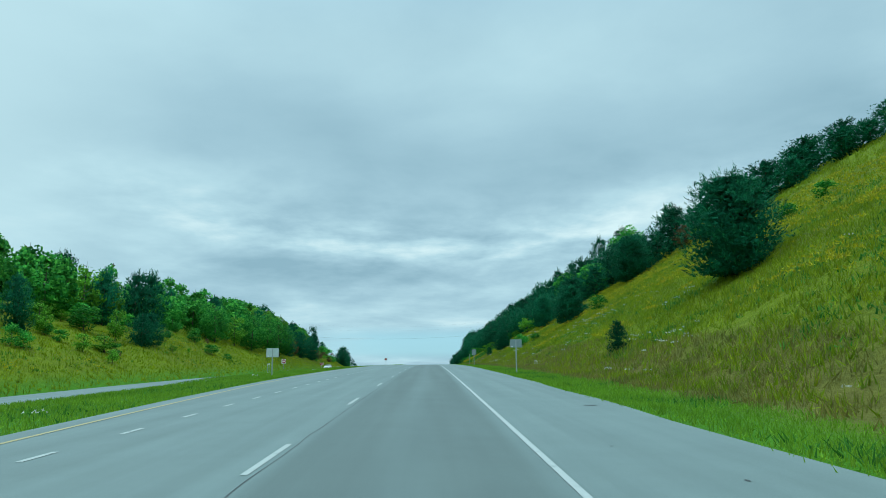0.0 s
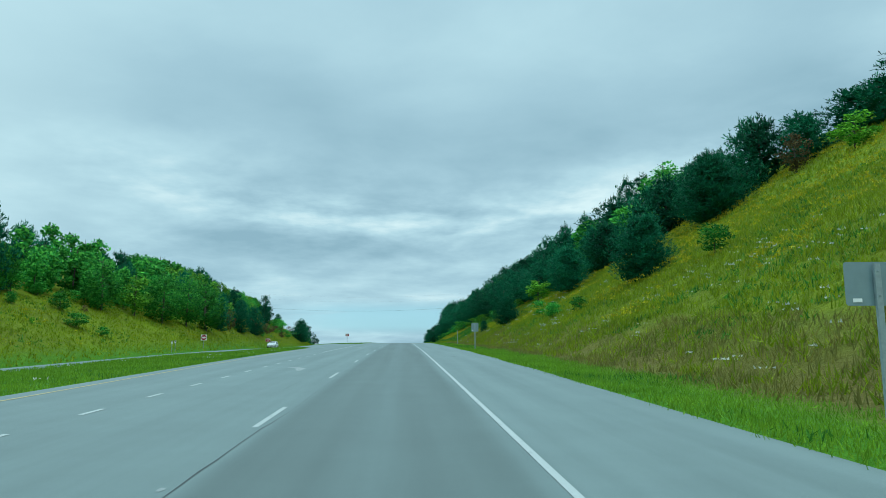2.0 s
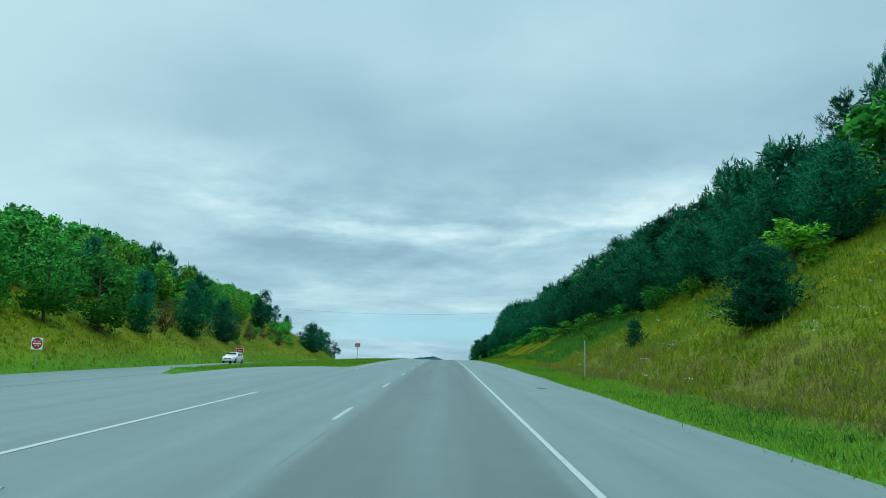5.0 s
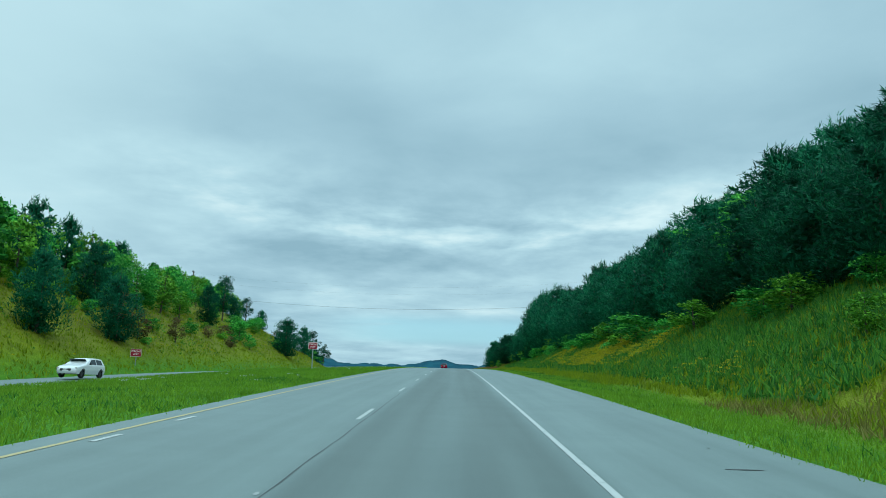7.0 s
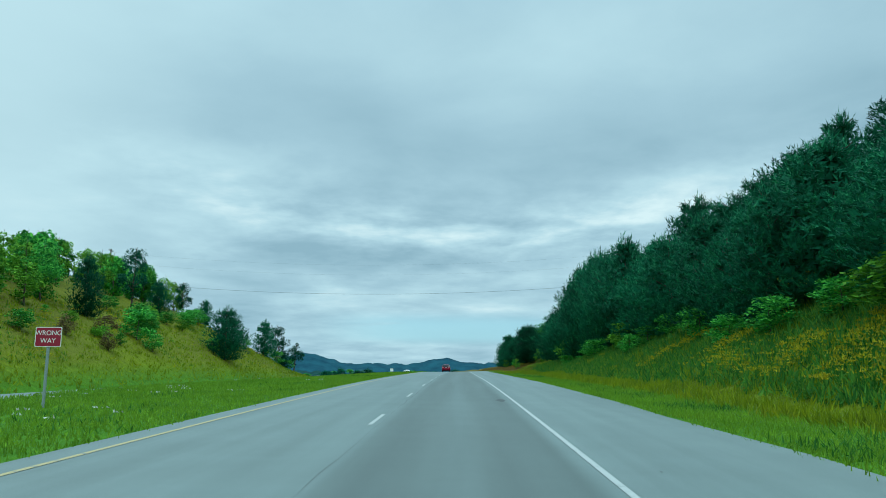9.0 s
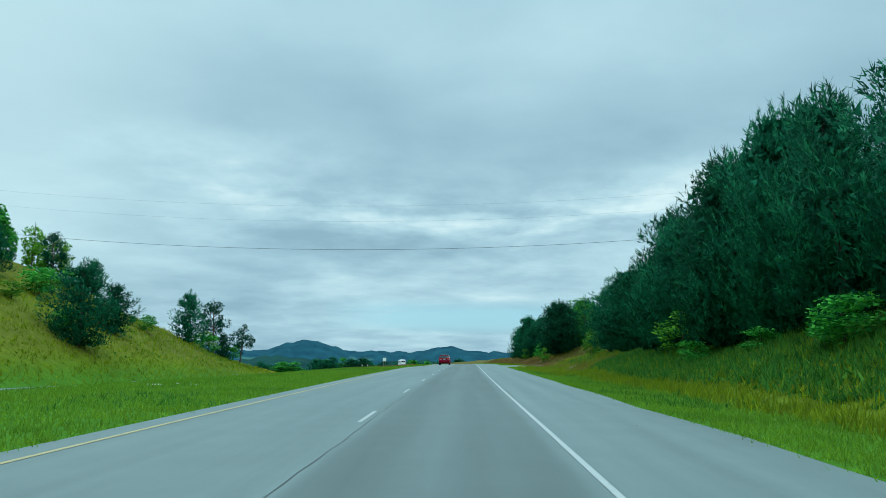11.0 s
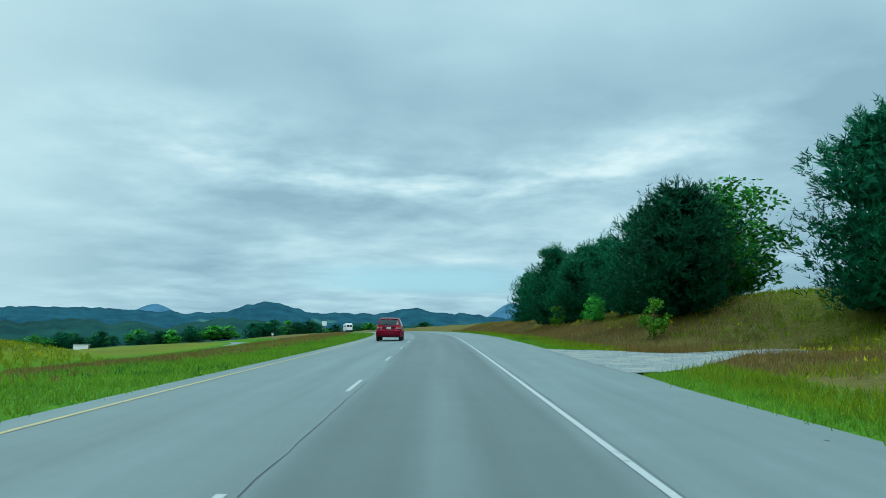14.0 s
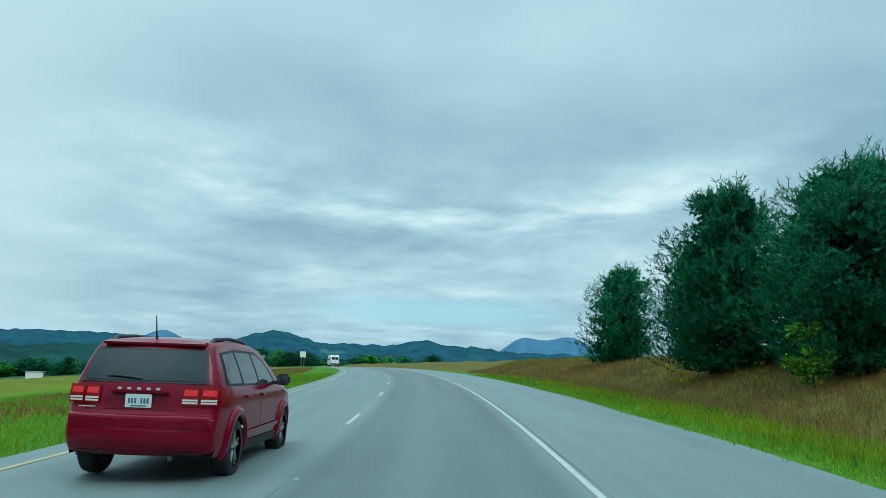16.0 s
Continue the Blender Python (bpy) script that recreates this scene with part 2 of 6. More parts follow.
def ground_material():
    """Mown green by the road, rough meadow with yellow and brown patches up the slopes; vertex colour holds the kind of growth."""
    mat, nt, b = material("ground_grass", 0.95)
    at = nt.nodes.new("ShaderNodeVertexColor")
    at.layer_name = "growth"
    sep = nt.nodes.new("ShaderNodeSeparateColor")
    nt.links.new(at.outputs[0], sep.inputs[0])
    n1, n2 = noise_node(nt, 0.09, 5.0, 0.6), noise_node(nt, 1.4, 6.0, 0.7)
    n3 = noise_node(nt, 9.0, 3.0, 0.7)
    green = ramp(nt, n2, (0.25, (0.04, 0.135, 0.008)), (0.75, (0.084, 0.225, 0.012)))
    meadow = ramp(nt, n2, (0.25, (0.075, 0.125, 0.004)), (0.5, (0.150, 0.205, 0.005)), (0.8, (0.235, 0.27, 0.008)))
    dry = ramp(nt, n2, (0.2, (0.098, 0.086, 0.020)), (0.8, (0.165, 0.135, 0.034)))
    patch = ramp(nt, n1, (0.42, (0, 0, 0)), (0.62, (1, 1, 1)))
    olive = ramp(nt, n2, (0.2, (0.0572, 0.078, 0.009)), (0.8, (0.1276, 0.13, 0.014)))
    tone = ramp(nt, noise_node(nt, 0.05, 4.0, 0.6), (0.40, (0, 0, 0)), (0.66, (0.6, 0.6, 0.6)))
    meadow = blend(nt, tone, meadow, olive)
    c = blend(nt, sep.outputs[0], green, meadow)
    dm = nt.nodes.new("ShaderNodeMath")
    dm.operation = "MULTIPLY"
    nt.links.new(sep.outputs[1], dm.inputs[0])
    nt.links.new(patch, dm.inputs[1])
    dm2 = nt.nodes.new("ShaderNodeMath")
    dm2.operation, dm2.inputs[1].default_value = "MULTIPLY_ADD", 0.75
    nt.links.new(sep.outputs[1], dm2.inputs[2])
    dm2.inputs[1].default_value = 0.5
    nt.links.new(dm.outputs[0], dm2.inputs[0])
    c = blend(nt, dm2.outputs[0], c, dry)
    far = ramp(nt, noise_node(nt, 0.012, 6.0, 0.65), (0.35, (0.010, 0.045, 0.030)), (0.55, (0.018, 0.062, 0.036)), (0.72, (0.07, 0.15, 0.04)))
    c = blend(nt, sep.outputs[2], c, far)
    c = blend(nt, 0.35, c, ramp(nt, n3, (0.3, (0.35, 0.35, 0.35)), (0.7, (1, 1, 1))), "MULTIPLY")
    nt.links.new(c, b.inputs["Base Color"])
    b.inputs["Specular IOR Level"].default_value = 0.1
    bump(nt, b, n2, 0.8, 0.25)
    return mat


def pavement_material(name, dark, light, streaks=True):
    """Worn grey pavement: fine aggregate, long blotches along the lanes, tyre tracks with darker polish."""
    mat, nt, b = material(name, 0.62)
    uv = nt.nodes.new("ShaderNodeUVMap")
    uv.uv_map = "lane"
    mp = nt.nodes.new("ShaderNodeMapping")
    mp.inputs["Scale"].default_value = (1.0, 0.03, 1.0)
    nt.links.new(uv.outputs[0], mp.inputs[0])
    n1 = nt.nodes.new("ShaderNodeTexNoise")
    n1.inputs["Scale"].default_value, n1.inputs["Detail"].default_value = 1.6, 4.0
    nt.links.new(mp.outputs[0], n1.inputs["Vector"])
    grain = noise_node(nt, 55.0, 3.0, 0.7)
    mid = noise_node(nt, 0.7, 5.0, 0.6)
    c = ramp(nt, n1.outputs[0], (0.3, dark), (0.7, light))
    c = blend(nt, 0.30, c, ramp(nt, grain, (0.3, (0.45, 0.45, 0.45)), (0.7, (1, 1, 1))), "MULTIPLY")
    c = blend(nt, 0.22, c, ramp(nt, mid, (0.35, (0.6, 0.6, 0.6)), (0.65, (1, 1, 1))), "MULTIPLY")
    if streaks:
        sep = nt.nodes.new("ShaderNodeSeparateXYZ")
        nt.links.new(uv.outputs[0], sep.inputs[0])
        # oil and rubber: a wide darker band along the middle of the travelled lane
        w = nt.nodes.new("ShaderNodeMath")
        w.operation, w.inputs[1].default_value = "ADD", 1.83
        nt.links.new(sep.outputs[0], w.inputs[0])
        a = nt.nodes.new("ShaderNodeMath")
        a.operation = "ABSOLUTE"
        nt.links.new(w.outputs[0], a.inputs[0])
        lane = ramp(nt, a.outputs[0], (0.0, (0.77, 0.77, 0.76)), (0.35, (0.63, 0.63, 0.61)), (0.8, (0.59, 0.60, 0.58)), (1.0, (1, 1, 1)))
        mr = nt.nodes.new("ShaderNodeMapRange")
        mr.inputs[2].default_value = 1.75
        nt.links.new(a.outputs[0], mr.inputs[0])
        lane.node.color_ramp.interpolation = "EASE"
        nt.links.new(mr.outputs[0], lane.node.inputs[0])
        c = blend(nt, 0.85, c, lane, "MULTIPLY")
    nt.links.new(c, b.inputs["Base Color"])
    b.inputs["Specular IOR Level"].default_value = 0.5
    bump(nt, b, grain, 0.25, 0.01)
    return mat


def paint_material(name, col, bare, wear=0.42):
    """Road paint, scuffed away in spots down to the pavement."""
    mat, nt, b = material(name, 0.7)
    f = noise_node(nt, 5.0, 6.0, 0.7)
    fine = noise_node(nt, 40.0, 3.0, 0.6)
    c = ramp(nt, fine, (0.3, tuple(v * 0.82 for v in col)), (0.7, col))
    worn = ramp(nt, f, (wear - 0.05, (1, 1, 1)), (wear + 0.03, (0.0, 0.0, 0.0)))
    nt.links.new(blend(nt, worn, c, bare), b.inputs["Base Color"])
    return mat


ROAD_MAT = pavement_material("worn_asphalt", (0.118, 0.156, 0.148), (0.158, 0.206, 0.196))
SHOULDER_MAT = pavement_material("shoulder_asphalt", (0.126, 0.166, 0.158), (0.168, 0.216, 0.206), streaks=False)
PAINT_WHITE = paint_material("road_paint_white", (0.40, 0.42, 0.40), (0.15, 0.18, 0.17), 0.38)
PAINT_YELLOW = paint_material("road_paint_yellow", (0.42, 0.335, 0.16), (0.15, 0.18, 0.17), 0.40)


def gravel_material():
    """Crushed pale stone: light and dark chips, dusty patches between."""
    mat, nt, b = material("gravel", 0.9)
    cell = nt.nodes.new("ShaderNodeTexVoronoi")
    tc = nt.nodes.new("ShaderNodeTexCoord")
    nt.links.new(tc.outputs["Object"], cell.inputs["Vector"])
    cell.inputs["Scale"].default_value = 16.0
    chips = ramp(nt, cell.outputs["Distance"], (0.10, (0.36, 0.40, 0.39)), (0.45, (0.21, 0.245, 0.24)), (0.70, (0.08, 0.10, 0.10)))
    dust = ramp(nt, noise_node(nt, 0.8, 4.0, 0.6), (0.46, (0, 0, 0)), (0.60, (0.8, 0.8, 0.8)))
    nt.links.new(blend(nt, dust, chips, (0.29, 0.29, 0.24)), b.inputs["Base Color"])
    bump(nt, b, cell.outputs["Distance"], 0.6, 0.03)
    return mat


GRAVEL_MAT = gravel_material()
PAINT_WORN = plain("road_paint_worn", (0.27, 0.29, 0.28), 0.8, vary=0.3, scale=7)
TAR = plain("tar_seam", (0.045, 0.05, 0.05), 0.7)
GROUND_MAT = ground_material()

# ---- the road's line: s runs along the white edge line, u to its right, both in metres ----
S0, S1, DS = -60.0, 720.0, 2.0
KNOTS = np.arange(-40, 641, 40.0)
HEAD = np.array([0.23, 0.00, -0.22, -0.30, -0.35, -0.38, -0.39, -0.34, -0.25, -0.60, -0.83, -0.45, 0.03, 0.50, 0.97, 1.44, 1.92, 2.39])
GRADE = np.array([4.03, 3.66, 3.28, 3.04, 2.72, 2.66, 2.33, 1.92, 1.46, 1.38, 1.22, 0.95, 0.62, 0.31, 0.01, -0.29, -0.58, -0.88])
ss = np.arange(S0, S1 + 1, DS)
head = np.radians(np.interp(ss, KNOTS, HEAD))
head = np.where(ss > 395, np.radians(-0.45) + 0.0017 * np.minimum(ss - 395, 260), head)
grade = np.radians(np.interp(ss, KNOTS, GRADE))
grade = np.where(ss > 560, grade - 0.00012 * (ss - 560), grade)


def run(v):
    c = np.cumsum(v) * DS
    return c - c[int(-S0 / DS)]


RX, RY, RZ = run(-np.sin(head)), run(np.cos(head)), run(grade)


def on_road(s, u, dz=0.0):
    """The place at s along the road, u to the right of the edge line, dz above the pavement."""
    h = np.interp(s, ss, head)
    return (np.interp(s, ss, RX) + u * np.cos(h), np.interp(s, ss, RY) + u * np.sin(h), np.interp(s, ss, RZ) + dz + cant(s, u))


def cant(s, u):
    """The carriageway leans into the left-hand bend."""
    return 0.026 * step(335, 385, np.asarray(s, float)) * np.clip(u, -14, 6)


def step(a, b, v):
    t = np.clip((v - a) / (b - a), 0, 1)
    return t * t * (3 - 2 * t)


CAP_S = (-400, 285, 303, 318, 332, 345, 375, 400, 430, 480, 640)
CAP_H = (60, 56, 14, 5.0, 3.4, 3.1, 3.2, 2.2, 1.6, 1.2, 0.6)


def rise(s, u):
    """Height of the ground above the pavement at (s, u)."""
    s, u = np.asarray(s, float), np.asarray(u, float)
    cap = np.interp(s, CAP_S, CAP_H)
    # right: shallow verge, then a cut slope of about 31 degrees
    lin = np.maximum(u - 8.0, 0) * np.interp(s, (265, 305), (0.60, 0.42)) + 0.004 * np.clip(u - 20, 0, 40) ** 2
    right = np.where(u > 3.4, -0.03 - 0.10 * step(3.6, 5.5, u) + 0.25 * step(5.5, 9, u), 0) + cap * (1 - np.exp(-lin / np.maximum(cap, 0.1) * (1 + 0.35 * (lin / cap) ** 2)))
    right = right - step(60, 200, u) * step(290, 420, s) * 8.0
    # gravel track lies level
    gr = step(352, 357, s) * (1 - step(372, 380, s)) * step(3, 4, u) * (1 - step(14, 24, u))
    right = right * (1 - gr) + gr * (-0.04 + 0.04 * np.maximum(u - 8, 0))
    # left: median falling to the other carriageway, then the far bank
    v = -u
    med = -0.04 - 0.06 * step(8.4, 11, v)
    lip = opposite(s) + np.interp(s, (70, 85, 125, 165, 245, 262, 310, 340, 400), (0.33, 0.58, 0.58, 0.36, 0.38, 0.55, 0.5, 0.65, 1.3))
    med = med + (lip - med) * step(11, 25, v) + (opposite(s) - 0.05 - lip) * step(24.9, 25.8, v)
    fade = 1 - step(385, 440, s + 0.25 * (v - 40))
    bank = 0.80 * np.maximum(v - 34, 0)
    bank = np.where(bank > 0, 30.0 * (1 - np.exp(-bank / 30.0)), 0) * np.interp(s, (130, 225, 345, 364, 380, 392, 404, 440), (0.64, 0.85, 0.97, 0.97, 0.80, 0.62, 0.43, 0.0))
    bank = bank - step(400, 520, s) * step(30, 140, v) * 7.0
    left = med + bank
    h = np.where(u > -2, right, left)
    under = ((u > -7.7 - turn_bay(s)) & (u < 3.2)) | ((u > -33.6) & (u < -25.4))
    cross = (s > cross_from(u) + 0.5) & (s < cross_to(u) - 0.5) & (u < -8) & (u > -26)
    return np.where(under, h - 0.35, np.where(cross, h - 0.5, h))


def opposite(s):
    """Level of the opposite carriageway against this one."""
    return np.interp(s, (60, 160, 260, 310, 350, 400), (-1.60, -1.27, -1.15, -1.30, -1.9, -2.7))


def cross_from(u):
    v = -np.asarray(u, float)
    return 131.8 + 0.9 * np.maximum(v - 13.5, 0) - 10.0 * np.clip((13.5 - v) / 3.5, 0, 1) ** 2


def cross_to(u):
    v = -np.asarray(u, float)
    return 166.0 + 1.8 * np.maximum(v - 14.5, 0) + 3.0 * np.clip((13.5 - v) / 3.5, 0, 1) ** 2


def turn_bay(s):
    """Extra width on the left for the turning lane ahead of the crossover."""
    s = np.asarray(s, float)
    return 2.4 * step(-25, 55, s) * (1 - step(150, 172, s))


def mesh_object(name, verts, faces, mat, parent=None, smooth=False):
    me = bpy.data.meshes.new(name)
    verts = np.asarray(verts, np.float32)
    if isinstance(faces, np.ndarray):
        n, k = faces.shape
        me.vertices.add(len(verts))
        me.vertices.foreach_set("co", verts.ravel())
        me.loops.add(n * k)
        me.loops.foreach_set("vertex_index", faces.astype(np.int32).ravel())
        me.polygons.add(n)
        me.polygons.foreach_set("loop_start", np.arange(0, n * k, k, dtype=np.int32))
        me.update(calc_edges=True)
    else:
        me.from_pydata([tuple(v) for v in verts.tolist()], [], faces)
    me.validate()
    for m in (mat if isinstance(mat, (list, tuple)) else [mat]):
        me.materials.append(m)
    if smooth:
        me.polygons.foreach_set("use_smooth", np.ones(len(me.polygons), bool))
    ob = new(name, me)
    if parent:
        ob.parent = parent
    return ob


def grid_faces(nr, nc):
    i = np.arange(nr - 1)[:, None] * nc + np.arange(nc - 1)[None, :]
    return np.stack([i, i + 1, i + 1 + nc, i + nc], -1).reshape(-1, 4)


def to_road(x, y):
    """(s, u) of places in the plan."""
    px, py = RX[::2], RY[::2]
    best = np.full(x.shape, 1e18)
    s = np.zeros(x.shape)
    for k in range(len(px)):
        d = (x - px[k]) ** 2 + (y - py[k]) ** 2
        c = d < best
        best[c], s[c] = d[c], ss[::2][k]
    h = np.interp(s, ss, head)
    ds = -(x - np.interp(s, ss, RX)) * np.sin(h) + (y - np.interp(s, ss, RY)) * np.cos(h)
    s = s + ds
    h = np.interp(s, ss, head)
    return s, (x - np.interp(s, ss, RX)) * np.cos(h) + (y - np.interp(s, ss, RY)) * np.sin(h)


def height(x, y):
    x, y = np.atleast_1d(np.asarray(x, float)), np.atleast_1d(np.asarray(y, float))
    s, u = to_road(x, y)
    lump = (np.sin(0.31 * x + 1.3 * np.sin(0.17 * y)) + np.sin(0.27 * y + 0.21 * x + 2) + 0.5 * np.sin(0.71 * x - 0.43 * y) + 0.5 * np.sin(0.6 * y + 0.4 * x)) / 3
    off = np.clip(step(5, 10, u) + step(36, 42, -u), 0, 1)
    base = np.interp(s, ss, RZ) + cant(s, u) + rise(s, u) + lump * 0.28 * off
    # beyond the crest the land falls to a wide valley
    r = np.hypot(x, np.maximum(y - 500, 0))
    w = step(190, 560, np.maximum(y - 560, 0)) + step(250, 900, np.abs(x)) * step(-200, 500, y)
    return base + (-30.0 - base) * np.clip(w, 0, 1)


def place(s, u, dz=0.0):
    x, y, _ = on_road(s, u)
    return float(x), float(y), float(height(x, y)[0]) + dz


# ---- ground ----


def build_ground():
    gx = np.concatenate([-np.geomspace(62, 4700, 34)[::-1], np.arange(-60, 32, 1.0), np.geomspace(33, 4700, 40)])
    gy = np.concatenate([-np.geomspace(44, 2000, 10)[::-1], np.arange(-40, 640, 3.0), np.geomspace(644, 4700, 40)])
    X, Y = np.meshgrid(gx, gy)
    x, y = X.ravel(), Y.ravel()
    z = height(x, y)
    s, u = to_road(x, y)
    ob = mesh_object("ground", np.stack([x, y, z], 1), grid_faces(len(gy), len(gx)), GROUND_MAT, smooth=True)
    meadow = np.clip(step(5.2, 8.5, u) + step(34, 38, -u), 0, 1)
    dry = step(5.5, 7.2, u) * (1 - step(8.2, 13, u)) * (0.7 - 0.7 * step(150, 195, s) * (1 - step(318, 340, s)))
    dry = np.clip(dry + 0.28 * step(36, 40, -u) * step(190, 240, s) + (0.45 * step(318, 345, s) + 0.55 * step(352, 378, s)) * step(6, 8, u) * (1 - 0.65 * step(13, 19, u)) + 1.0 * step(350, 400, s) * step(11, 14, -u) * (1 - step(22, 25, -u)), 0, 1)
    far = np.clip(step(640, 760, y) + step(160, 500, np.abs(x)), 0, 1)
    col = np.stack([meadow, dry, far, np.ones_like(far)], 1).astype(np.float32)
    lay = ob.data.color_attributes.new("growth", "FLOAT_COLOR", "POINT")
    lay.data.foreach_set("color", col.ravel())
    return tagged(ob, "rolling roadside ground with mown verge and rough yellow-green meadow", "ground", kind="structure")


build_ground()


def strip(name, s_vals, lefts, rights, mat, dz=0.0, thick=0.4, parent=None, across=2, dz_fn=None):
    """A paved sheet with thickness between two lines along the road; lefts and rights are its edges in u."""
    rows, uvs = [], []
    us = np.linspace(0, 1, across)
    L, R = np.broadcast_to(lefts, s_vals.shape), np.broadcast_to(rights, s_vals.shape)
    V = []
    for s, l, r in zip(s_vals, L, R):
        for k in us:
            u = l + (r - l) * k
            x, y, z = on_road(s, u, dz + (dz_fn(s, u) if dz_fn else 0))
            V.append((x, y, z))
            uvs.append((u, s))
    nr, nc = len(s_vals), across
    F = [tuple(f) for f in grid_faces(nr, nc).tolist()]
    n = len(V)
    if thick:
        ring = list(range(nc)) + [i * nc + nc - 1 for i in range(1, nr)] + [(nr - 1) * nc + i for i in range(nc - 2, -1, -1)] + [i * nc for i in range(nr - 2, 0, -1)]
        low = {}
        for i in ring:
            low[i] = len(V)
            V.append((V[i][0], V[i][1], V[i][2] - thick))
            uvs.append(uvs[i])
        for a, b in zip(ring, ring[1:] + ring[:1]):
            F.append((a, low[a], low[b], b))
    ob = mesh_object(name, V, F, mat, parent)
    lay = ob.data.uv_layers.new(name="lane")
    idx = np.zeros(len(ob.data.loops), np.int32)
    ob.data.loops.foreach_get("vertex_index", idx)
    lay.data.foreach_set("uv", np.asarray(uvs, np.float32)[idx].ravel())
    return ob


def build_roads():
    s = np.arange(S0, S1 - 4, 4.0)
    bay = turn_bay(s)
    tagged(strip("road", s, -7.8 - bay, 0.10, ROAD_MAT, across=6), "worn grey asphalt highway lanes with tyre-darkened tracks", "road", kind="structure")
    tagged(strip("road_shoulder", s, 0.10, 3.35 + 0.06 * np.sin(s * 0.37) + 0.05 * np.sin(s * 1.1), SHOULDER_MAT), "wide paved grey hard shoulder beside the lanes", "shoulder", kind="structure")
    tagged(strip("opposite_road", s, -33.5, -25.5, SHOULDER_MAT, dz_fn=lambda a, u: float(opposite(a))), "pale asphalt opposite carriageway beyond the grass median", "road", kind="structure")
    # crossover through the median, between two rounded grass noses
    V, F, uvs, nu, ns = [], [], [], 15, 22
    for u in np.linspace(-7.7, -25.6, nu):
        for v in np.linspace(cross_from(u), cross_to(u), ns):
            V.append(on_road(v, u, -0.012 + float(opposite(v)) * float(step(11.5, 25.4, -u))))
            uvs.append((u, v))
    ob = mesh_object("crossover_pavement", V, grid_faces(nu, ns)[:, ::-1], SHOULDER_MAT)
    lay = ob.data.uv_layers.new(name="lane")
    idx = np.zeros(len(ob.data.loops), np.int32)
    ob.data.loops.foreach_get("vertex_index", idx)
    lay.data.foreach_set("uv", np.asarray(uvs, np.float32)[idx].ravel())
    tagged(ob, "paved crossover joining the two carriageways", "road", kind="structure")
    # edge lines and lane dashes
    se = np.arange(S0, S1 - 4, 2.0)
    tagged(strip("edge_line", se, -0.046, 0.046, PAINT_WHITE, dz=0.006, thick=0), "white painted edge line, slightly worn", "road marking", kind="structure")
    for a, b in ((S0, 116), (170, S1 - 4)):
        q = np.arange(a, b, 2.0)
        tagged(strip("yellow_line", q, -7.25 - turn_bay(q), -7.15 - turn_bay(q), PAINT_YELLOW, dz=0.006, thick=0), "faded yellow painted edge line by the median", "road marking", kind="structure")
    for i in range(-4, 54):
        c = PHASE + 12.19 * i
        q = np.linspace(c - 1.52, c + 1.52, 3)
        tagged(strip("lane_dash", q, -3.71, -3.62, PAINT_WHITE, dz=0.006, thick=0), "white painted lane dash, worn", "road marking", group="lane dashes", kind="structure")
    for c in [11.4 + 3.52 * i for i in range(-2, 26)] + [165.15 + 3.52 * i for i in range(5)]:
        q = np.linspace(c - 0.52, c + 0.52, 2)
        tagged(strip("bay_dash", q, -6.97, -6.87, PAINT_WHITE, dz=0.006, thick=0), "short white dash beside the turning lane", "road marking", group="bay dashes", kind="structure")
    q = np.arange(101.5, 141, 2.0)
    tagged(strip("bay_line", q, -7.06, -6.94, PAINT_WHITE, dz=0.006, thick=0), "solid white line of the turning lane", "road marking", kind="structure")


PHASE = 11.05
build_roads()

# ---- small builders ----


def part(name, bm, mat, parent, label=""):
    me = bpy.data.meshes.new(name)
    bm.to_mesh(me)
    bm.free()
    for m in (mat if isinstance(mat, (list, tuple)) else [mat]):
        me.materials.append(m)
    ob = new(name, me)
    ob.parent = parent
    if label:
        ob["label"] = label
    return ob


def thing(name, loc, label, category, group="", rz=0.0):
    e = new(name)
    e.empty_display_size = 0.2
    e.matrix_world = pose(*loc, 0, 0, rz)
    return tagged(e, label, category, group)


def box(bm, size, at=(0, 0, 0), bevel=0.0, rot=None):
    r = bmesh.ops.create_cube(bm, size=1.0)
    vs = r["verts"]
    bmesh.ops.scale(bm, vec=size, verts=vs)
    if bevel:
        es = list({e for v in vs for e in v.link_edges})
        vs = list({v for f in bmesh.ops.bevel(bm, geom=es, offset=bevel, segments=2, affect="EDGES")["faces"] for v in f.verts} | {v for v in vs if v.is_valid})
    if rot is not None:
        bmesh.ops.transform(bm, matrix=rot, verts=vs)
    bmesh.ops.translate(bm, vec=at, verts=vs)
    return bm


def tube(points, radii, sides=6):
    """Verts and faces of a tapered round limb along points."""
    P = np.asarray(points, float)
    d = np.gradient(P, axis=0)
    d /= np.linalg.norm(d, axis=1)[:, None] + 1e-9
    ref = np.array([0.3, 0.9, 0.1])
    a = np.cross(d, ref)
    a /= np.linalg.norm(a, axis=1)[:, None] + 1e-9
    b = np.cross(d, a)
    th = np.arange(sides) / sides * 2 * np.pi
    V = P[:, None] + np.asarray(radii)[:, None, None] * (a[:, None] * np.cos(th)[None, :, None] + b[:, None] * np.sin(th)[None, :, None])
    F = []
    for i in range(len(P) - 1):
        for j in range(sides):
            k = (j + 1) % sides
            F.append((i * sides + j, i * sides + k, (i + 1) * sides + k, (i + 1) * sides + j))
    return V.reshape(-1, 3), np.array(F)


def join(pieces):
    V, F, n = [], [], 0
    for v, f in pieces:
        V.append(v)
        F.append(f + n)
        n += len(v)
    return np.concatenate(V), np.concatenate(F)


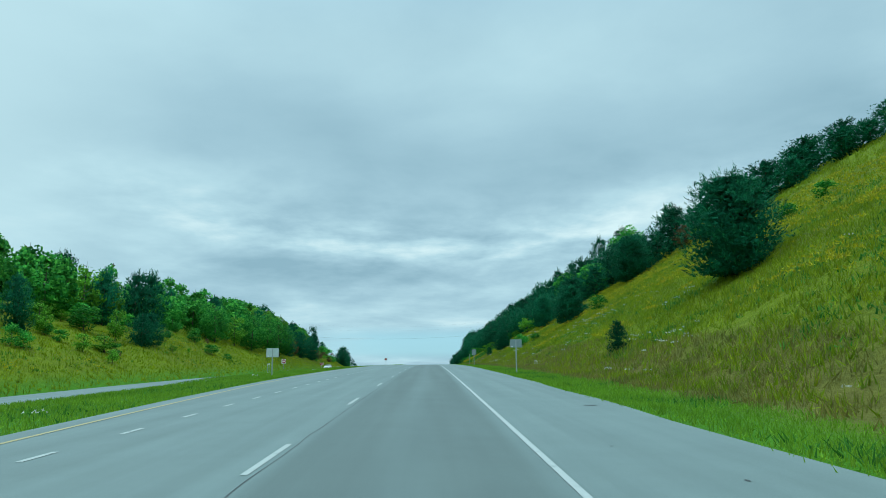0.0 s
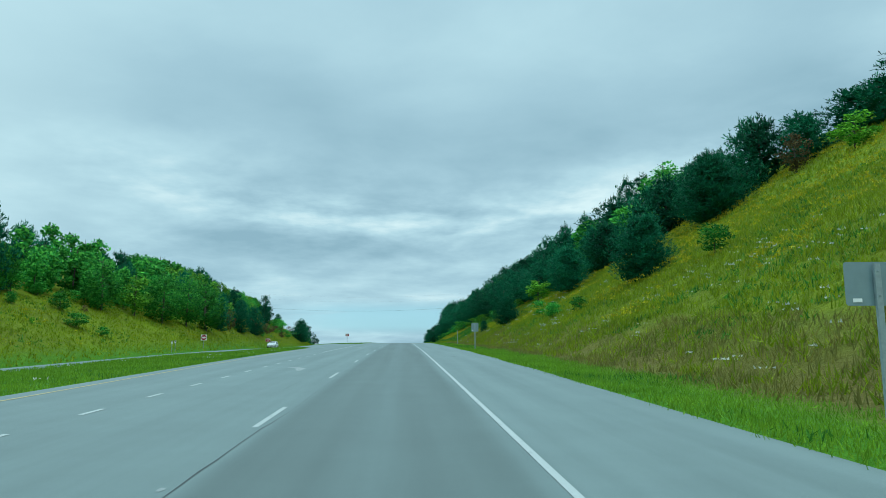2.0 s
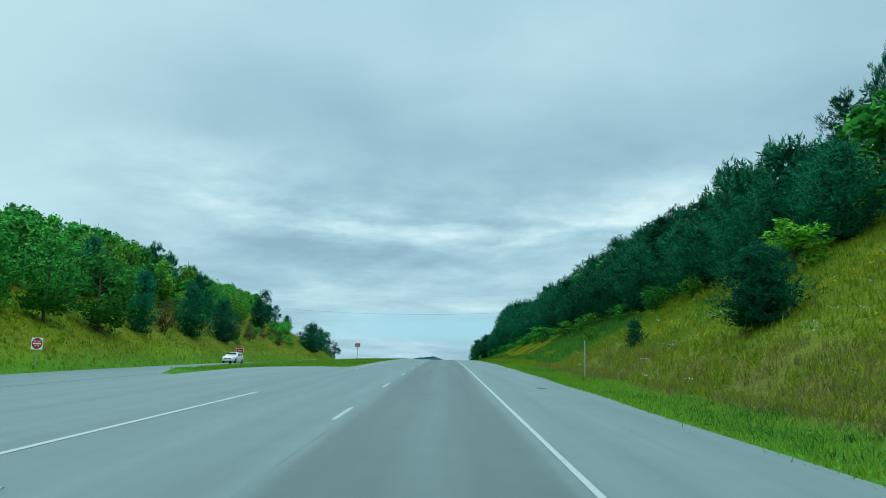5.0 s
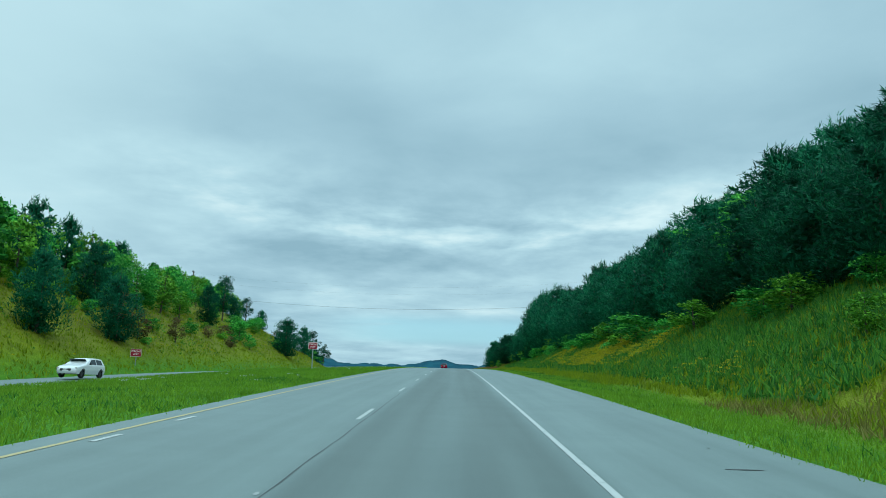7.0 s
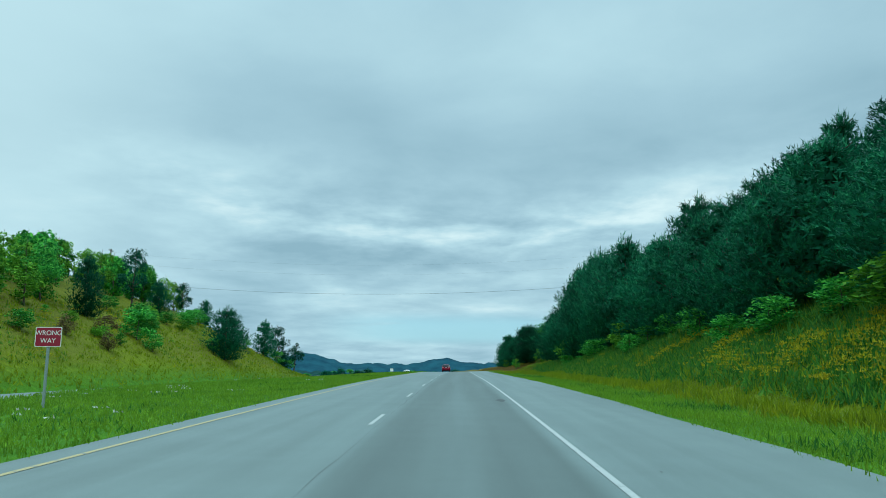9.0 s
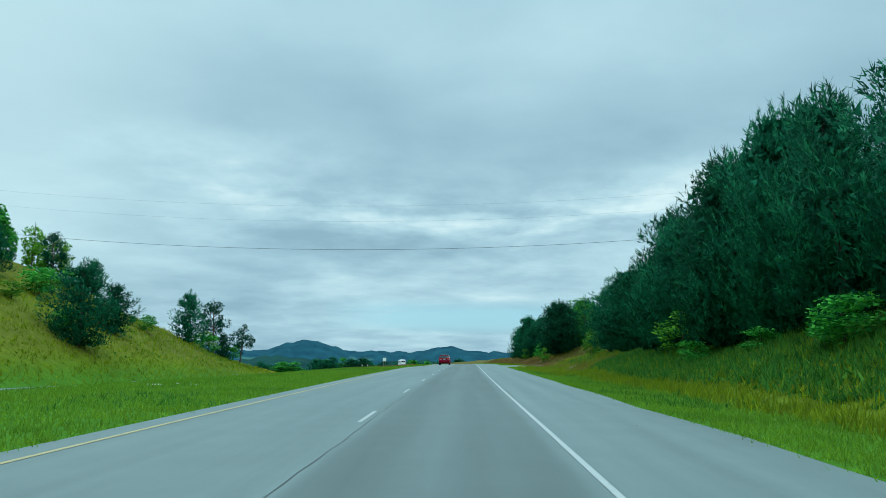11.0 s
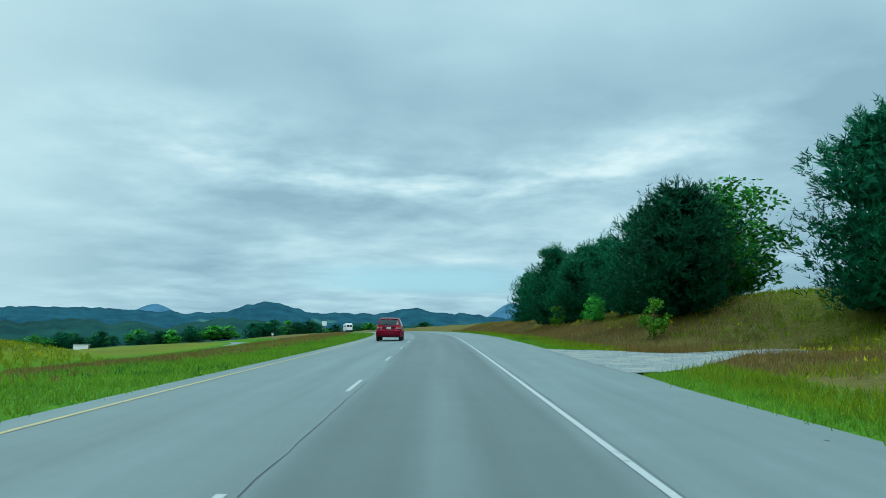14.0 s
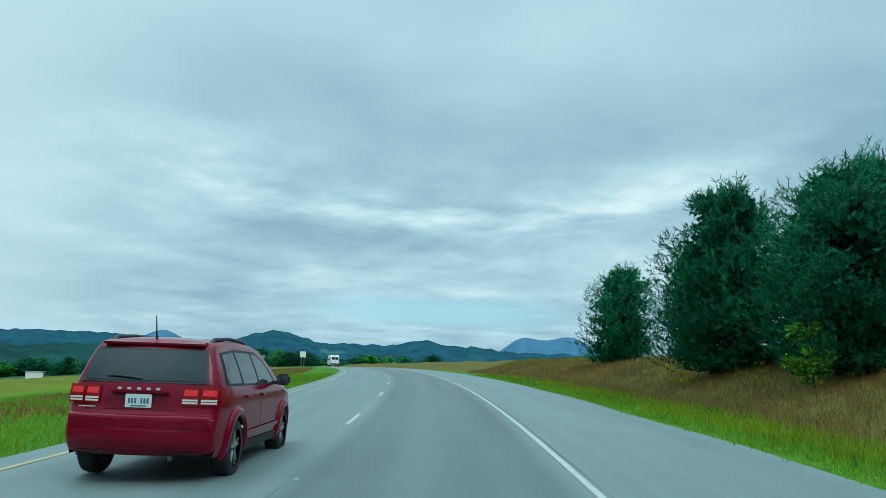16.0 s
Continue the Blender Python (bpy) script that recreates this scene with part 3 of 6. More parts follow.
def unit(v):
    return v / (np.linalg.norm(v, axis=-1, keepdims=True) + 1e-9)


def blades(rng, P, D, length, width, k, spread, scatter=0.0):
    """k pointed blades from every point of P about the way D; each blade one triangle."""
    n = len(P)
    P, D = np.repeat(P, k, 0), np.repeat(D, k, 0)
    P = P + rng.normal(0, 1, P.shape) * np.array([scatter, scatter, 0])
    d = unit(D + rng.normal(0, spread, (n * k, 3)))
    side = unit(np.cross(d, rng.normal(0, 1, (n * k, 3))))
    ln = (length * rng.uniform(0.65, 1.25, n * k))[:, None]
    w = (width * rng.uniform(0.7, 1.3, n * k))[:, None]
    base = P - d * ln * 0.25
    V = np.stack([base - side * w * 0.5, base + side * w * 0.5, P + d * ln * 0.75], 1).reshape(-1, 3)
    return V, np.arange(len(V)).reshape(-1, 3)


def leaves(rng, P, size):
    """A small folded diamond leaf spray at every point."""
    n = len(P)
    a, b = unit(rng.normal(0, 1, (n, 3))), rng.normal(0, 1, (n, 3))
    a[:, 2] *= 0.6
    a = unit(a)
    b = unit(b - a * np.sum(a * b, 1)[:, None])
    c = np.cross(a, b)
    s = (size * rng.uniform(0.6, 1.35, n))[:, None]
    V = np.stack([P - a * s, P + b * s * 0.55 + c * s * 0.15, P + a * s, P - b * s * 0.55 + c * s * 0.15], 1).reshape(-1, 3)
    i = np.arange(n)[:, None] * 4
    return V, np.concatenate([i + [0, 1, 2], i + [0, 2, 3]], 0)


# ---- trees: 8 m high prototypes, 3 m in radius, set out scaled ----


def trunk_mesh(rng, H, r0, limbs, R, low=0.3):
    z = np.linspace(-0.4, H * 0.93, 7)
    lean = np.cumsum(rng.normal(0, 0.05, (7, 2)), 0)
    P = np.column_stack([lean, z])
    out = [tube(P, np.linspace(r0, r0 * 0.12, 7))]
    for i in range(limbs):
        t = low + (0.9 - low) * (i + 0.5) / limbs
        az = i * 2.4 + rng.uniform(-0.3, 0.3)
        ln = R * (1.0 - 0.82 * t) * rng.uniform(0.7, 1.0)
        q = np.linspace(0, 1, 4)
        base = np.array([np.interp(t * H, z, P[:, 0]), np.interp(t * H, z, P[:, 1]), t * H])
        pts = base + np.column_stack([np.cos(az) * ln * q, np.sin(az) * ln * q, ln * (0.25 * q + 0.35 * q * q)])
        out.append(tube(pts, np.linspace(r0 * 0.38, r0 * 0.06, 4), 4))
    return join(out)


def pine_crown(seed, H=8.0, R=3.0, tiers=12, ring=8, pads=4, ns=9, k=9, ln=0.30, nw=0.014, low=0.02, dome=2.1, pad=1.0, gaunt=0.0, fill=14, fs=0.30):
    """Limbs in tiers round an uneven crown, each with pads of upswept sprays; a spray is a shoot set round with needles.
    Returns verts, faces and the tone of every vert, one value a spray."""
    rng = np.random.default_rng(seed)
    nb = tiers * ring
    tier = np.repeat((np.arange(tiers) + rng.uniform(-0.2, 0.2, tiers)) / tiers, ring)
    t = np.clip(tier + rng.normal(0, 0.022, nb), 0, 0.98)
    az = np.arange(nb) * 2 * np.pi / ring + np.repeat(rng.uniform(0, 6, tiers), ring) + rng.normal(0, 0.25, nb)
    prof = np.minimum(1, 0.74 + 0.85 * t) * (1 - t ** dome) ** 0.68
    bulge = 1 + 0.13 * np.sin(2 * az + seed + 2.5 * t) + 0.10 * np.sin(3 * az - 4.0 * t + 2 * seed)
    rl = R * prof * rng.uniform(0.70 - gaunt, 1.14, nb) * bulge + 0.15
    z0 = H * (low + (0.90 - low) * t)
    # pads along the limbs
    f = 0.40 + 0.60 * rng.uniform(0, 1, (nb, pads)) ** 0.65
    f[:, 0] = rng.uniform(0.90, 1.0, nb)
    side = rng.normal(0, 0.19, (nb, pads)) * rl[:, None]
    C = np.stack([np.cos(az)[:, None] * rl[:, None] * f - np.sin(az)[:, None] * side,
                  np.sin(az)[:, None] * rl[:, None] * f + np.cos(az)[:, None] * side,
                  z0[:, None] + rl[:, None] * (0.30 * f * f - 0.10) + rng.normal(0, 0.08, (nb, pads))], -1).reshape(-1, 3)
    pr = (0.22 + 0.085 * np.repeat(rl, pads)) * rng.uniform(0.75, 1.25, nb * pads) * pad
    e = unit(rng.normal(0, 1, (nb * pads, ns, 3))) * rng.uniform(0.3, 1, (nb * pads, ns, 1)) ** 0.5
    S = (C[:, None] + e * pr[:, None, None] * np.array([1, 1, 0.70])).reshape(-1, 3)
    out = S * np.array([1, 1, 0])
    D = unit(unit(out) * 0.55 + e.reshape(-1, 3) * 0.45 + np.array([0, 0, 0.70]))
    L = ln * rng.uniform(0.7, 1.2, len(S))
    # leading shoots standing up out of the crown
    m = int(nb * 1.6)
    i = rng.integers(0, nb * pads, m)
    Q = C[i] + np.column_stack([rng.normal(0, 0.12, (m, 2)), pr[i] * 0.70 + 0.06])
    top = np.column_stack([rng.normal(0, 0.25, (12, 2)), H * rng.uniform(0.87, 0.95, 12)])
    Q = np.concatenate([Q, top])
    S, D = np.concatenate([S, Q]), np.concatenate([D, unit(np.array([0, 0, 1.0]) + rng.normal(0, 0.12, Q.shape))])
    L = np.concatenate([L, ln * rng.uniform(1.1, 1.7, len(Q))])
    keep = S[:, 2] > 0.05
    S, D, L = S[keep], D[keep], L[keep]
    tone = np.repeat(rng.uniform(0, 1, len(S)), k * 3)
    # needles along every shoot
    n = len(S) * k
    d, ax, l_ = np.repeat(S, k, 0), np.repeat(D, k, 0), np.repeat(L, k)[:, None]
    base = d + ax * l_ * rng.uniform(-0.55, 0.45, (n, 1))
    nd = unit(ax * 0.8 + rng.normal(0, 0.42, (n, 3)))
    sd = unit(np.cross(nd, rng.normal(0, 1, (n, 3)))) * nw * rng.uniform(0.7, 1.3, (n, 1))
    V = np.stack([base - sd, base + sd, base + nd * l_ * rng.uniform(0.45, 0.8, (n, 1))], 1).reshape(-1, 3)
    F = np.arange(len(V)).reshape(-1, 3)
    # inner growth; its fixed low tone paints in the shade inside the crown
    nf = nb * fill
    q, g = rng.integers(0, nb, nf), rng.uniform(0.06, 0.72, nf)
    I = np.column_stack([np.cos(az[q]) * rl[q] * g, np.sin(az[q]) * rl[q] * g, z0[q] + rng.normal(0, 0.22, nf) + 0.1 * rl[q] * g])
    I[:, :2] += rng.normal(0, 0.25, (nf, 2))
    I = I[(I[:, 2] > 0.12) & (I[:, 2] < H * 0.86)]
    IV, IF = blades(rng, I, unit(rng.normal(0, 1, I.shape)), fs * 1.5, fs, 1, 0.3)
    V2, F2 = join([(V, F), (IV, IF)])
    return V2, F2, np.concatenate([tone, np.full(len(IV), 0.36)])


def broad_crown(seed, H=8.0, R=3.0, clumps=46, per=62, size=0.20, low=0.12, spread=0.30, base=None):
    low = low if base is None else base
    rng = np.random.default_rng(seed)
    d = unit(rng.normal(0, 1, (clumps, 3)))
    r = rng.uniform(0.35, 1.0, clumps) ** 0.6
    zc, zr = H * (low + (1 - low) * 0.48), H * (1 - low) * 0.47
    taper = 1 - 0.25 * np.clip(d[:, 2], 0, 1)
    C = np.column_stack([d[:, 0] * r * R * 0.82 * taper, d[:, 1] * r * R * 0.82 * taper, zc + d[:, 2] * r * zr * 0.9])
    cr = R * spread * rng.uniform(0.7, 1.3, clumps)
    e = unit(rng.normal(0, 1, (clumps, per, 3))) * (rng.uniform(0.25, 1, (clumps, per, 1)) ** 0.5)
    P = (C[:, None] + e * cr[:, None, None] * np.array([1, 1, 0.72])).reshape(-1, 3)
    P = P[P[:, 2] > 0.1]
    return leaves(rng, P, size)


def tree_kind(name, crown_fn, mat, r0=0.16, limbs=6, trunk_low=0.3, **kw):
    rng = np.random.default_rng(hash_of(name))
    return dict(crown=crown_fn, mat=mat, r0=r0, limbs=limbs, low=trunk_low, kw=kw, proto=[], rng=rng)


def hash_of(text):
    return sum(ord(c) * (i + 3) for i, c in enumerate(text))


LABELS = {
    "pine": ("dense dark green white pine with upswept tips on the bank", "pine tree"),
    "white_pine": ("dense dark green white pine with upswept tips on the bank", "pine tree"),
    "pine_far": ("dark green pine of the wooded hillside", "pine tree"),
    "tall_pine": ("tall open pine with layered branches above the woods", "pine tree"),
    "broad": ("leafy mid-green broadleaf tree on the bank", "tree"),
    "broad_far": ("leafy green broadleaf tree of the woodland edge", "tree"),
    "bright": ("light yellow-green young tree on the grass slope", "tree"),
    "rusty": ("shrub with brown and rust coloured leaves on the slope", "shrub"),
    "sparse": ("thin airy tree with bare limbs and small leaf clumps", "tree"),
    "shrub": ("low green shrub standing in the meadow", "shrub"),
}
KINDS = {
    "pine": tree_kind("pine", pine_crown, PINE, tiers=10, ring=7, pads=3, ns=8, k=6, ln=0.38, nw=0.028, pad=1.15, dome=1.75, fill=32, fs=0.23),
    "white_pine": tree_kind("white_pine", pine_crown, PINE, tiers=12, ring=8, pads=4, ns=8, k=8, ln=0.30, nw=0.018, pad=1.22, fill=84, fs=0.22),
    "pine_far": tree_kind("pine_far", pine_crown, PINE, tiers=8, ring=6, pads=3, ns=5, k=4, ln=0.52, nw=0.06, pad=1.35, fill=9, fs=0.5),
    "tall_pine": tree_kind("tall_pine", pine_crown, PINE, tiers=9, ring=6, pads=4, ns=12, k=6, ln=0.30, nw=0.026, low=0.22, dome=1.7, pad=0.95, gaunt=0.30, r0=0.2, limbs=14, fill=8, fs=0.16),
    "broad": tree_kind("broad", broad_crown, BROAD, clumps=68, per=60, size=0.155, limbs=8, low=0.12, base=-0.05),
    "broad_far": tree_kind("broad_far", broad_crown, BROAD, clumps=46, per=33, size=0.32, limbs=5, low=0.12, base=-0.06),
    "bright": tree_kind("bright", broad_crown, BRIGHT, clumps=36, per=36, size=0.23, low=0.04),
    "rusty": tree_kind("rusty", broad_crown, RUSTY, clumps=38, per=45, size=0.18, low=0.03),
    "sparse": tree_kind("sparse", broad_crown, PINE, clumps=34, per=80, size=0.14, low=0.16, spread=0.25, r0=0.2, limbs=14),
    "shrub": tree_kind("shrub", broad_crown, BROAD, clumps=26, per=52, size=0.25, low=0.0, spread=0.4, limbs=4, r0=0.1),
}
tree_rng = np.random.default_rng(5)


def tree(kind, s, u, H, R, xy=None, group=""):
    """One tree standing on the ground, H high and R in radius."""
    K = KINDS[kind]
    label, cat = LABELS[kind]
    name = {"pine tree": "pine_tree", "tree": "broadleaf_tree", "shrub": "shrub"}[cat]
    if len(K["proto"]) < 3:
        i = len(K["proto"])
        root = new(name)
        root.empty_display_size = 0.3
        tagged(root, label, cat, group or cat + "s along the road")
        tv, tf = trunk_mesh(K["rng"], 8.0, K["r0"], K["limbs"], 2.6, K["low"])
        mesh_object("trunk", tv, tf, BARK, root, smooth=True)
        cv, cf, *tone = K["crown"](hash_of(kind) + 31 * i, **K["kw"])
        crown = mesh_object("crown", cv, cf, K["mat"], root)
        if tone:
            crown.data.attributes.new("tone", "FLOAT", "POINT").data.foreach_set("value", tone[0].astype(np.float32))
        K["proto"].append(root)
        ob = root
    else:
        ob = None
    if xy is None:
        x, y, z = place(s, u)
    else:
        x, y = xy
        z = float(height(x, y)[0])
    m = pose(x, y, z - 0.05, tree_rng.normal(0, 1.5), tree_rng.normal(0, 1.5), tree_rng.uniform(0, 360))
    m = m @ Matrix.Diagonal((R / 3.0, R / 3.0 * tree_rng.uniform(0.92, 1.08), H / 8.0, 1))
    if ob is None:
        ob = copy_thing(K["proto"][int(tree_rng.integers(0, 3))], Matrix())
    ob.matrix_basis = m
    return ob


# single trees and shrubs: kind, s, u, height, radius
NEAR_RIGHT = [
    ("white_pine", 51, 18.6, 7.7, 3.7), ("pine", 50.0, 10.4, 2.2, 0.8), ("shrub", 71, 35.5, 1.8, 1.4), ("shrub", 71, 31.5, 2.0, 1.3),
    ("white_pine", 128.6, 31.9, 8.4, 4.5), ("rusty", 125, 39.5, 4.7, 2.0), ("bright", 114, 39.5, 4.0, 2.3), ("white_pine", 109, 17.8, 5.9, 3.0),
    ("white_pine", 150.5, 12.2, 4.1, 2.0), ("shrub", 98, 19.5, 2.3, 1.3), ("shrub", 114, 13.7, 1.5, 0.9), ("shrub", 132.8, 13.5, 2.0, 1.1),
    ("shrub", 124.5, 13.4, 1.4, 0.8), ("white_pine", 144.5, 19.4, 6.2, 2.95), ("white_pine", 155, 27.4, 6.4, 2.5), ("broad", 182, 45, 11.8, 5.2), ("tall_pine", 185, 39, 13.5, 2.9),
    ("bright", 156.7, 35.7, 4.7, 2.1), ("rusty", 171.7, 38.6, 2.8, 1.9), ("shrub", 120.4, 12.6, 1.6, 0.9)]
HILL_RIGHT = [
    ("pine", 168.6, 11.0, 2.0, 0.8), ("bright", 160.5, 18.2, 3.7, 2.2),
    ("bright", 201, 14.1, 2.4, 1.6), ("bright", 190, 11.9, 1.8, 0.9), ("tall_pine", 221, 53, 13.5, 4.0), ("tall_pine", 214, 33, 12.5, 2.6), ("tall_pine", 205, 36, 11.5, 2.4),
    ("tall_pine", 277, 44, 13.0, 3.4), ("tall_pine", 288, 49, 13.5, 3.6), ("white_pine", 305, 13.2, 11.6, 3.8), ("white_pine", 299, 13.8, 12.0, 3.6), ("white_pine", 313, 12.6, 9.4, 3.3), ("white_pine", 320, 13.2, 8.6, 3.0)]
BANK_RIGHT = [
    ("white_pine", 331.5, 13.2, 8.1, 3.75), ("white_pine", 339.5, 13.6, 7.3, 3.1), ("bright", 343, 11.2, 3.0, 1.0), ("white_pine", 326, 18.5, 9.0, 3.4), ("white_pine", 371, 19.5, 10.5, 5.0), ("white_pine", 381, 12.2, 8.6, 4.0), ("broad", 384, 16.5, 8.6, 3.8),
    ("bright", 346, 12.0, 3.2, 0.9), ("white_pine", 406.5, 11.2, 6.6, 2.9), ("white_pine", 411, 13.0, 8.0, 3.6), ("white_pine", 415.6, 11.2, 8.9, 3.5), ("white_pine", 412, 15.4, 8.8, 3.5),
    ("white_pine", 424, 12.5, 6.8, 2.1), ("white_pine", 435.5, 11.8, 7.3, 2.9), ("bright", 377, 9.6, 2.6, 0.9), ("bright", 405.8, 9.4, 2.4, 0.9), ("white_pine", 396, 14.5, 9.2, 3.9), ("broad", 399, 11.0, 2.6, 1.2), ("white_pine", 391, 18.0, 9.2, 3.8)]
NEAR_LEFT = [
    ("shrub", 112, -50, 4.2, 2.6), ("pine", 118, -44, 5.4, 2.0), ("bright", 113, -46, 5.4, 1.6), ("bright", 99, -50, 3.6, 2.0), ("pine", 90, -48, 7.2, 2.0),
    ("pine", 123, -44.7, 5.5, 2.5), ("broad", 168, -47, 8.5, 3.4), ("bright", 177, -45, 7.5, 2.8), ("broad", 185, -43, 9.6, 3.9), ("broad", 194, -41.2, 10.6, 3.7), ("broad", 204.5, -40.2, 10.4, 4.0), ("pine", 216, -40.2, 8.8, 2.3),
    ("rusty", 225, -40, 5.4, 1.5), ("pine", 235, -39.7, 8.4, 2.8), ("broad", 228, -46, 7.5, 2.8), ("bright", 243, -44, 6.0, 2.2), ("pine", 251, -39.2, 8.0, 2.9)]
FAR_LEFT = [
    ("rusty", 255.5, -40.5, 6.0, 1.7), ("rusty", 258, -39.6, 3.4, 2.0), ("pine", 262, -47, 9.0, 3.2), ("broad", 269, -47, 8.6, 2.8), ("rusty", 271, -39.6, 3.8, 1.4), ("shrub", 267.5, -41.5, 2.1, 1.2),
    ("broad", 279, -48.5, 7.6, 3.2), ("bright", 287, -48, 6.8, 3.0), ("shrub", 284, -42, 2.2, 1.5), ("rusty", 296.5, -39.2, 2.3, 1.1), ("rusty", 302, -42.3, 2.4, 1.9), ("broad", 302, -50, 7.4, 2.5), ("pine", 305.5, -46.2, 8.0, 2.2),
    ("shrub", 309, -41.3, 4.4, 2.3), ("bright", 294, -47.5, 5.0, 2.4), ("shrub", 318, -45, 4.0, 2.4), ("sparse", 328, -50.5, 10.6, 2.7), ("pine", 337, -38.8, 8.9, 3.4), ("pine", 350, -41.6, 6.0, 2.6), ("bright", 324, -46.5, 3.6, 2.0),
    ("pine", 379, -43.3, 8.2, 2.8), ("bright", 390, -44.5, 3.8, 2.5), ("shrub", 386, -42, 3.2, 2.2), ("shrub", 399, -42.5, 2.8, 2.0), ("sparse", 390, -42.6, 10.2, 2.8), ("sparse", 402, -41.5, 7.5, 2.8), ("pine", 396, -43, 4.5, 1.8),
    ("shrub", 346, -48, 3.6, 2.4), ("bright", 352, -50, 3.2, 2.0), ("shrub", 358, -50.5, 3.4, 2.2), ("rusty", 363, -47, 2.6, 1.5), ("pine", 366, -52, 5.5, 2.0), ("sparse", 359, -54, 7.0, 2.0),
    ("pine", 345, -53, 6.0, 2.2)]
for rows in (NEAR_RIGHT, HILL_RIGHT, BANK_RIGHT, NEAR_LEFT, FAR_LEFT):
    for row in rows:
        tree(*row)


def woods():
    """The closed woods on both sides."""
    r = np.random.default_rng(11)
    edge = lambda s: np.interp(s, (60, 100, 125, 150, 170, 200, 230, 260, 320), (66, 60, 46, 27, 20.0, 16.8, 14.8, 14.2, 13.4))
    s = 62.0
    while s < 322:
        e = float(edge(s))
        depth = 13.5 if s > 120 else 7
        u = e
        while u < min(e + depth, 74):
            front = u < e + 4.3
            kind = ("pine" if (front and s > 150) or s > 188 else "pine_far") if r.uniform() < (0.8 if s < 260 else 0.95) else ("pine" if front else "broad" if s > 188 else "broad_far")
            k = r.uniform(0.9, 1.12)
            Ht = float(np.interp(s, (225, 245, 265, 290), (8.4, 7.8, 8.6, 10.2))) * k * ((0.80 if s < 285 else 0.95) if front else 1.0) * (0.66 if s < 118 else 0.74 if s < 135 else 1.0)
            tree(kind, s + r.uniform(-1.6, 1.6), u + r.uniform(-1.0, 1.6), Ht * r.uniform(0.88, 1.16), (r.uniform(2.7, 3.9) if front else r.uniform(3.4, 4.8)) * k)
            u += r.uniform(5.4, 7.4)
        s += 5.6
    # bushes along the foot of the pines
    s = 178.0
    while s < 316:
        h = r.uniform(1.2, 3.0)
        tree("shrub" if r.uniform() < 0.75 else "bright", s, float(edge(s)) - r.uniform(1.2, 3.4), h, h * r.uniform(0.5, 0.85))
        s += r.uniform(3.5, 9.0)
    edge_l = lambda s: np.interp(s, (-10, 60, 120, 180, 240, 280, 330, 380), (56, 60, 57.5, 51, 51, 53, 57, 61))
    s = 30.0
    while s < 376:
        e = float(edge_l(s))
        v = e
        while v < e + (12.5 if s < 270 else 9):
            q = r.uniform()
            kind = "pine_far" if q < (0.24 if s < 230 else 0.12) else "broad_far" if q < (0.84 if s < 230 else 0.5) else "bright"
            kind = "broad" if kind == "broad_far" and s < 85 else kind
            k = r.uniform(0.75, 1.2) * (1.0 if s < 280 else 0.8)
            tree(kind, s + r.uniform(-2, 2), -(v + r.uniform(-1.4, 1.4)), 8.6 * k * (1.15 if s < 150 else 1.0), r.uniform(2.4, 3.3) * k)
            v += r.uniform(5.0, 7.0)
        s += 5.6 if s < 280 else 6.2
    # bushes closing the foot of the left woods
    s = 30.0
    while s < 300:
        h = r.uniform(2.0, 3.8)
        tree("shrub" if r.uniform() < 0.6 else "bright", s, -(float(edge_l(s)) - r.uniform(0.8, 2.6)), h, h * r.uniform(0.55, 0.8))
        s += r.uniform(3.6, 6.5)
    # the belt of trees beyond the crest
    for i in range(110):
        a = r.uniform(-230, 80)
        tree("broad_far" if r.uniform() < 0.35 else "pine_far", 0, 0, r.uniform(6, 10), r.uniform(4.5, 7.5), xy=(a, r.uniform(715, 780) - 0.12 * a))
    # low scrub scattered over the far bank
    for i in range(80):
        q = r.uniform()
        h = r.uniform(0.9, 2.8)
        tree("rusty" if q < 0.13 else "shrub" if q < 0.65 else "bright", r.uniform(40, 375), -r.uniform(38, 50), h, h * r.uniform(0.4, 0.7))


woods()

# ---- grass and flowers: uncounted growth ----


def lattice(s, u, cell, seed):
    """Smooth random patches of about the size of a cell, 0 to 1."""
    tab = np.random.default_rng(1000 + seed).uniform(0, 1, (128, 128))
    a, b = s / cell + 40, u / cell + 40
    i, j = np.floor(a).astype(int), np.floor(b).astype(int)
    fa, fb = a - i, b - j
    fa, fb = fa * fa * (3 - 2 * fa), fb * fb * (3 - 2 * fb)
    g = lambda p, q: tab[p % 128, q % 128]
    return (g(i, j) * (1 - fa) + g(i + 1, j) * fa) * (1 - fb) + (g(i, j + 1) * (1 - fa) + g(i + 1, j + 1) * fa) * fb


def growth(name, mat, seed, density, s_range, u_range, h, w, k, label, spread=0.35, keep=None, lift=0.0):
    r = np.random.default_rng(seed)
    n = int(density * (s_range[1] - s_range[0]) * (u_range[1] - u_range[0]))
    s, u = r.uniform(*s_range, n), r.uniform(*u_range, n)
    pt = 3.6 * (lattice(s, u, 5.5, seed) - 0.5) + 2.6 * (lattice(s, u, 1.5, seed + 1) - 0.5) + r.normal(0, 0.35, n)
    if keep is not None:
        m = keep(s, u, pt)
        s, u, pt = s[m], u[m], pt[m]
    x, y, _ = on_road(s, u)
    z = height(x, y)
    P = np.stack([x, y, z + lift + h * 0.2], 1)
    D = np.tile([0, 0, 1.0], (len(P), 1)) + r.normal(0, 0.12, (len(P), 3))
    V, F = blades(r, P, unit(D), h, w, k, spread, 0.14)
    return tagged(mesh_object(name, V, F, mat), label, "grass", kind="stuff")


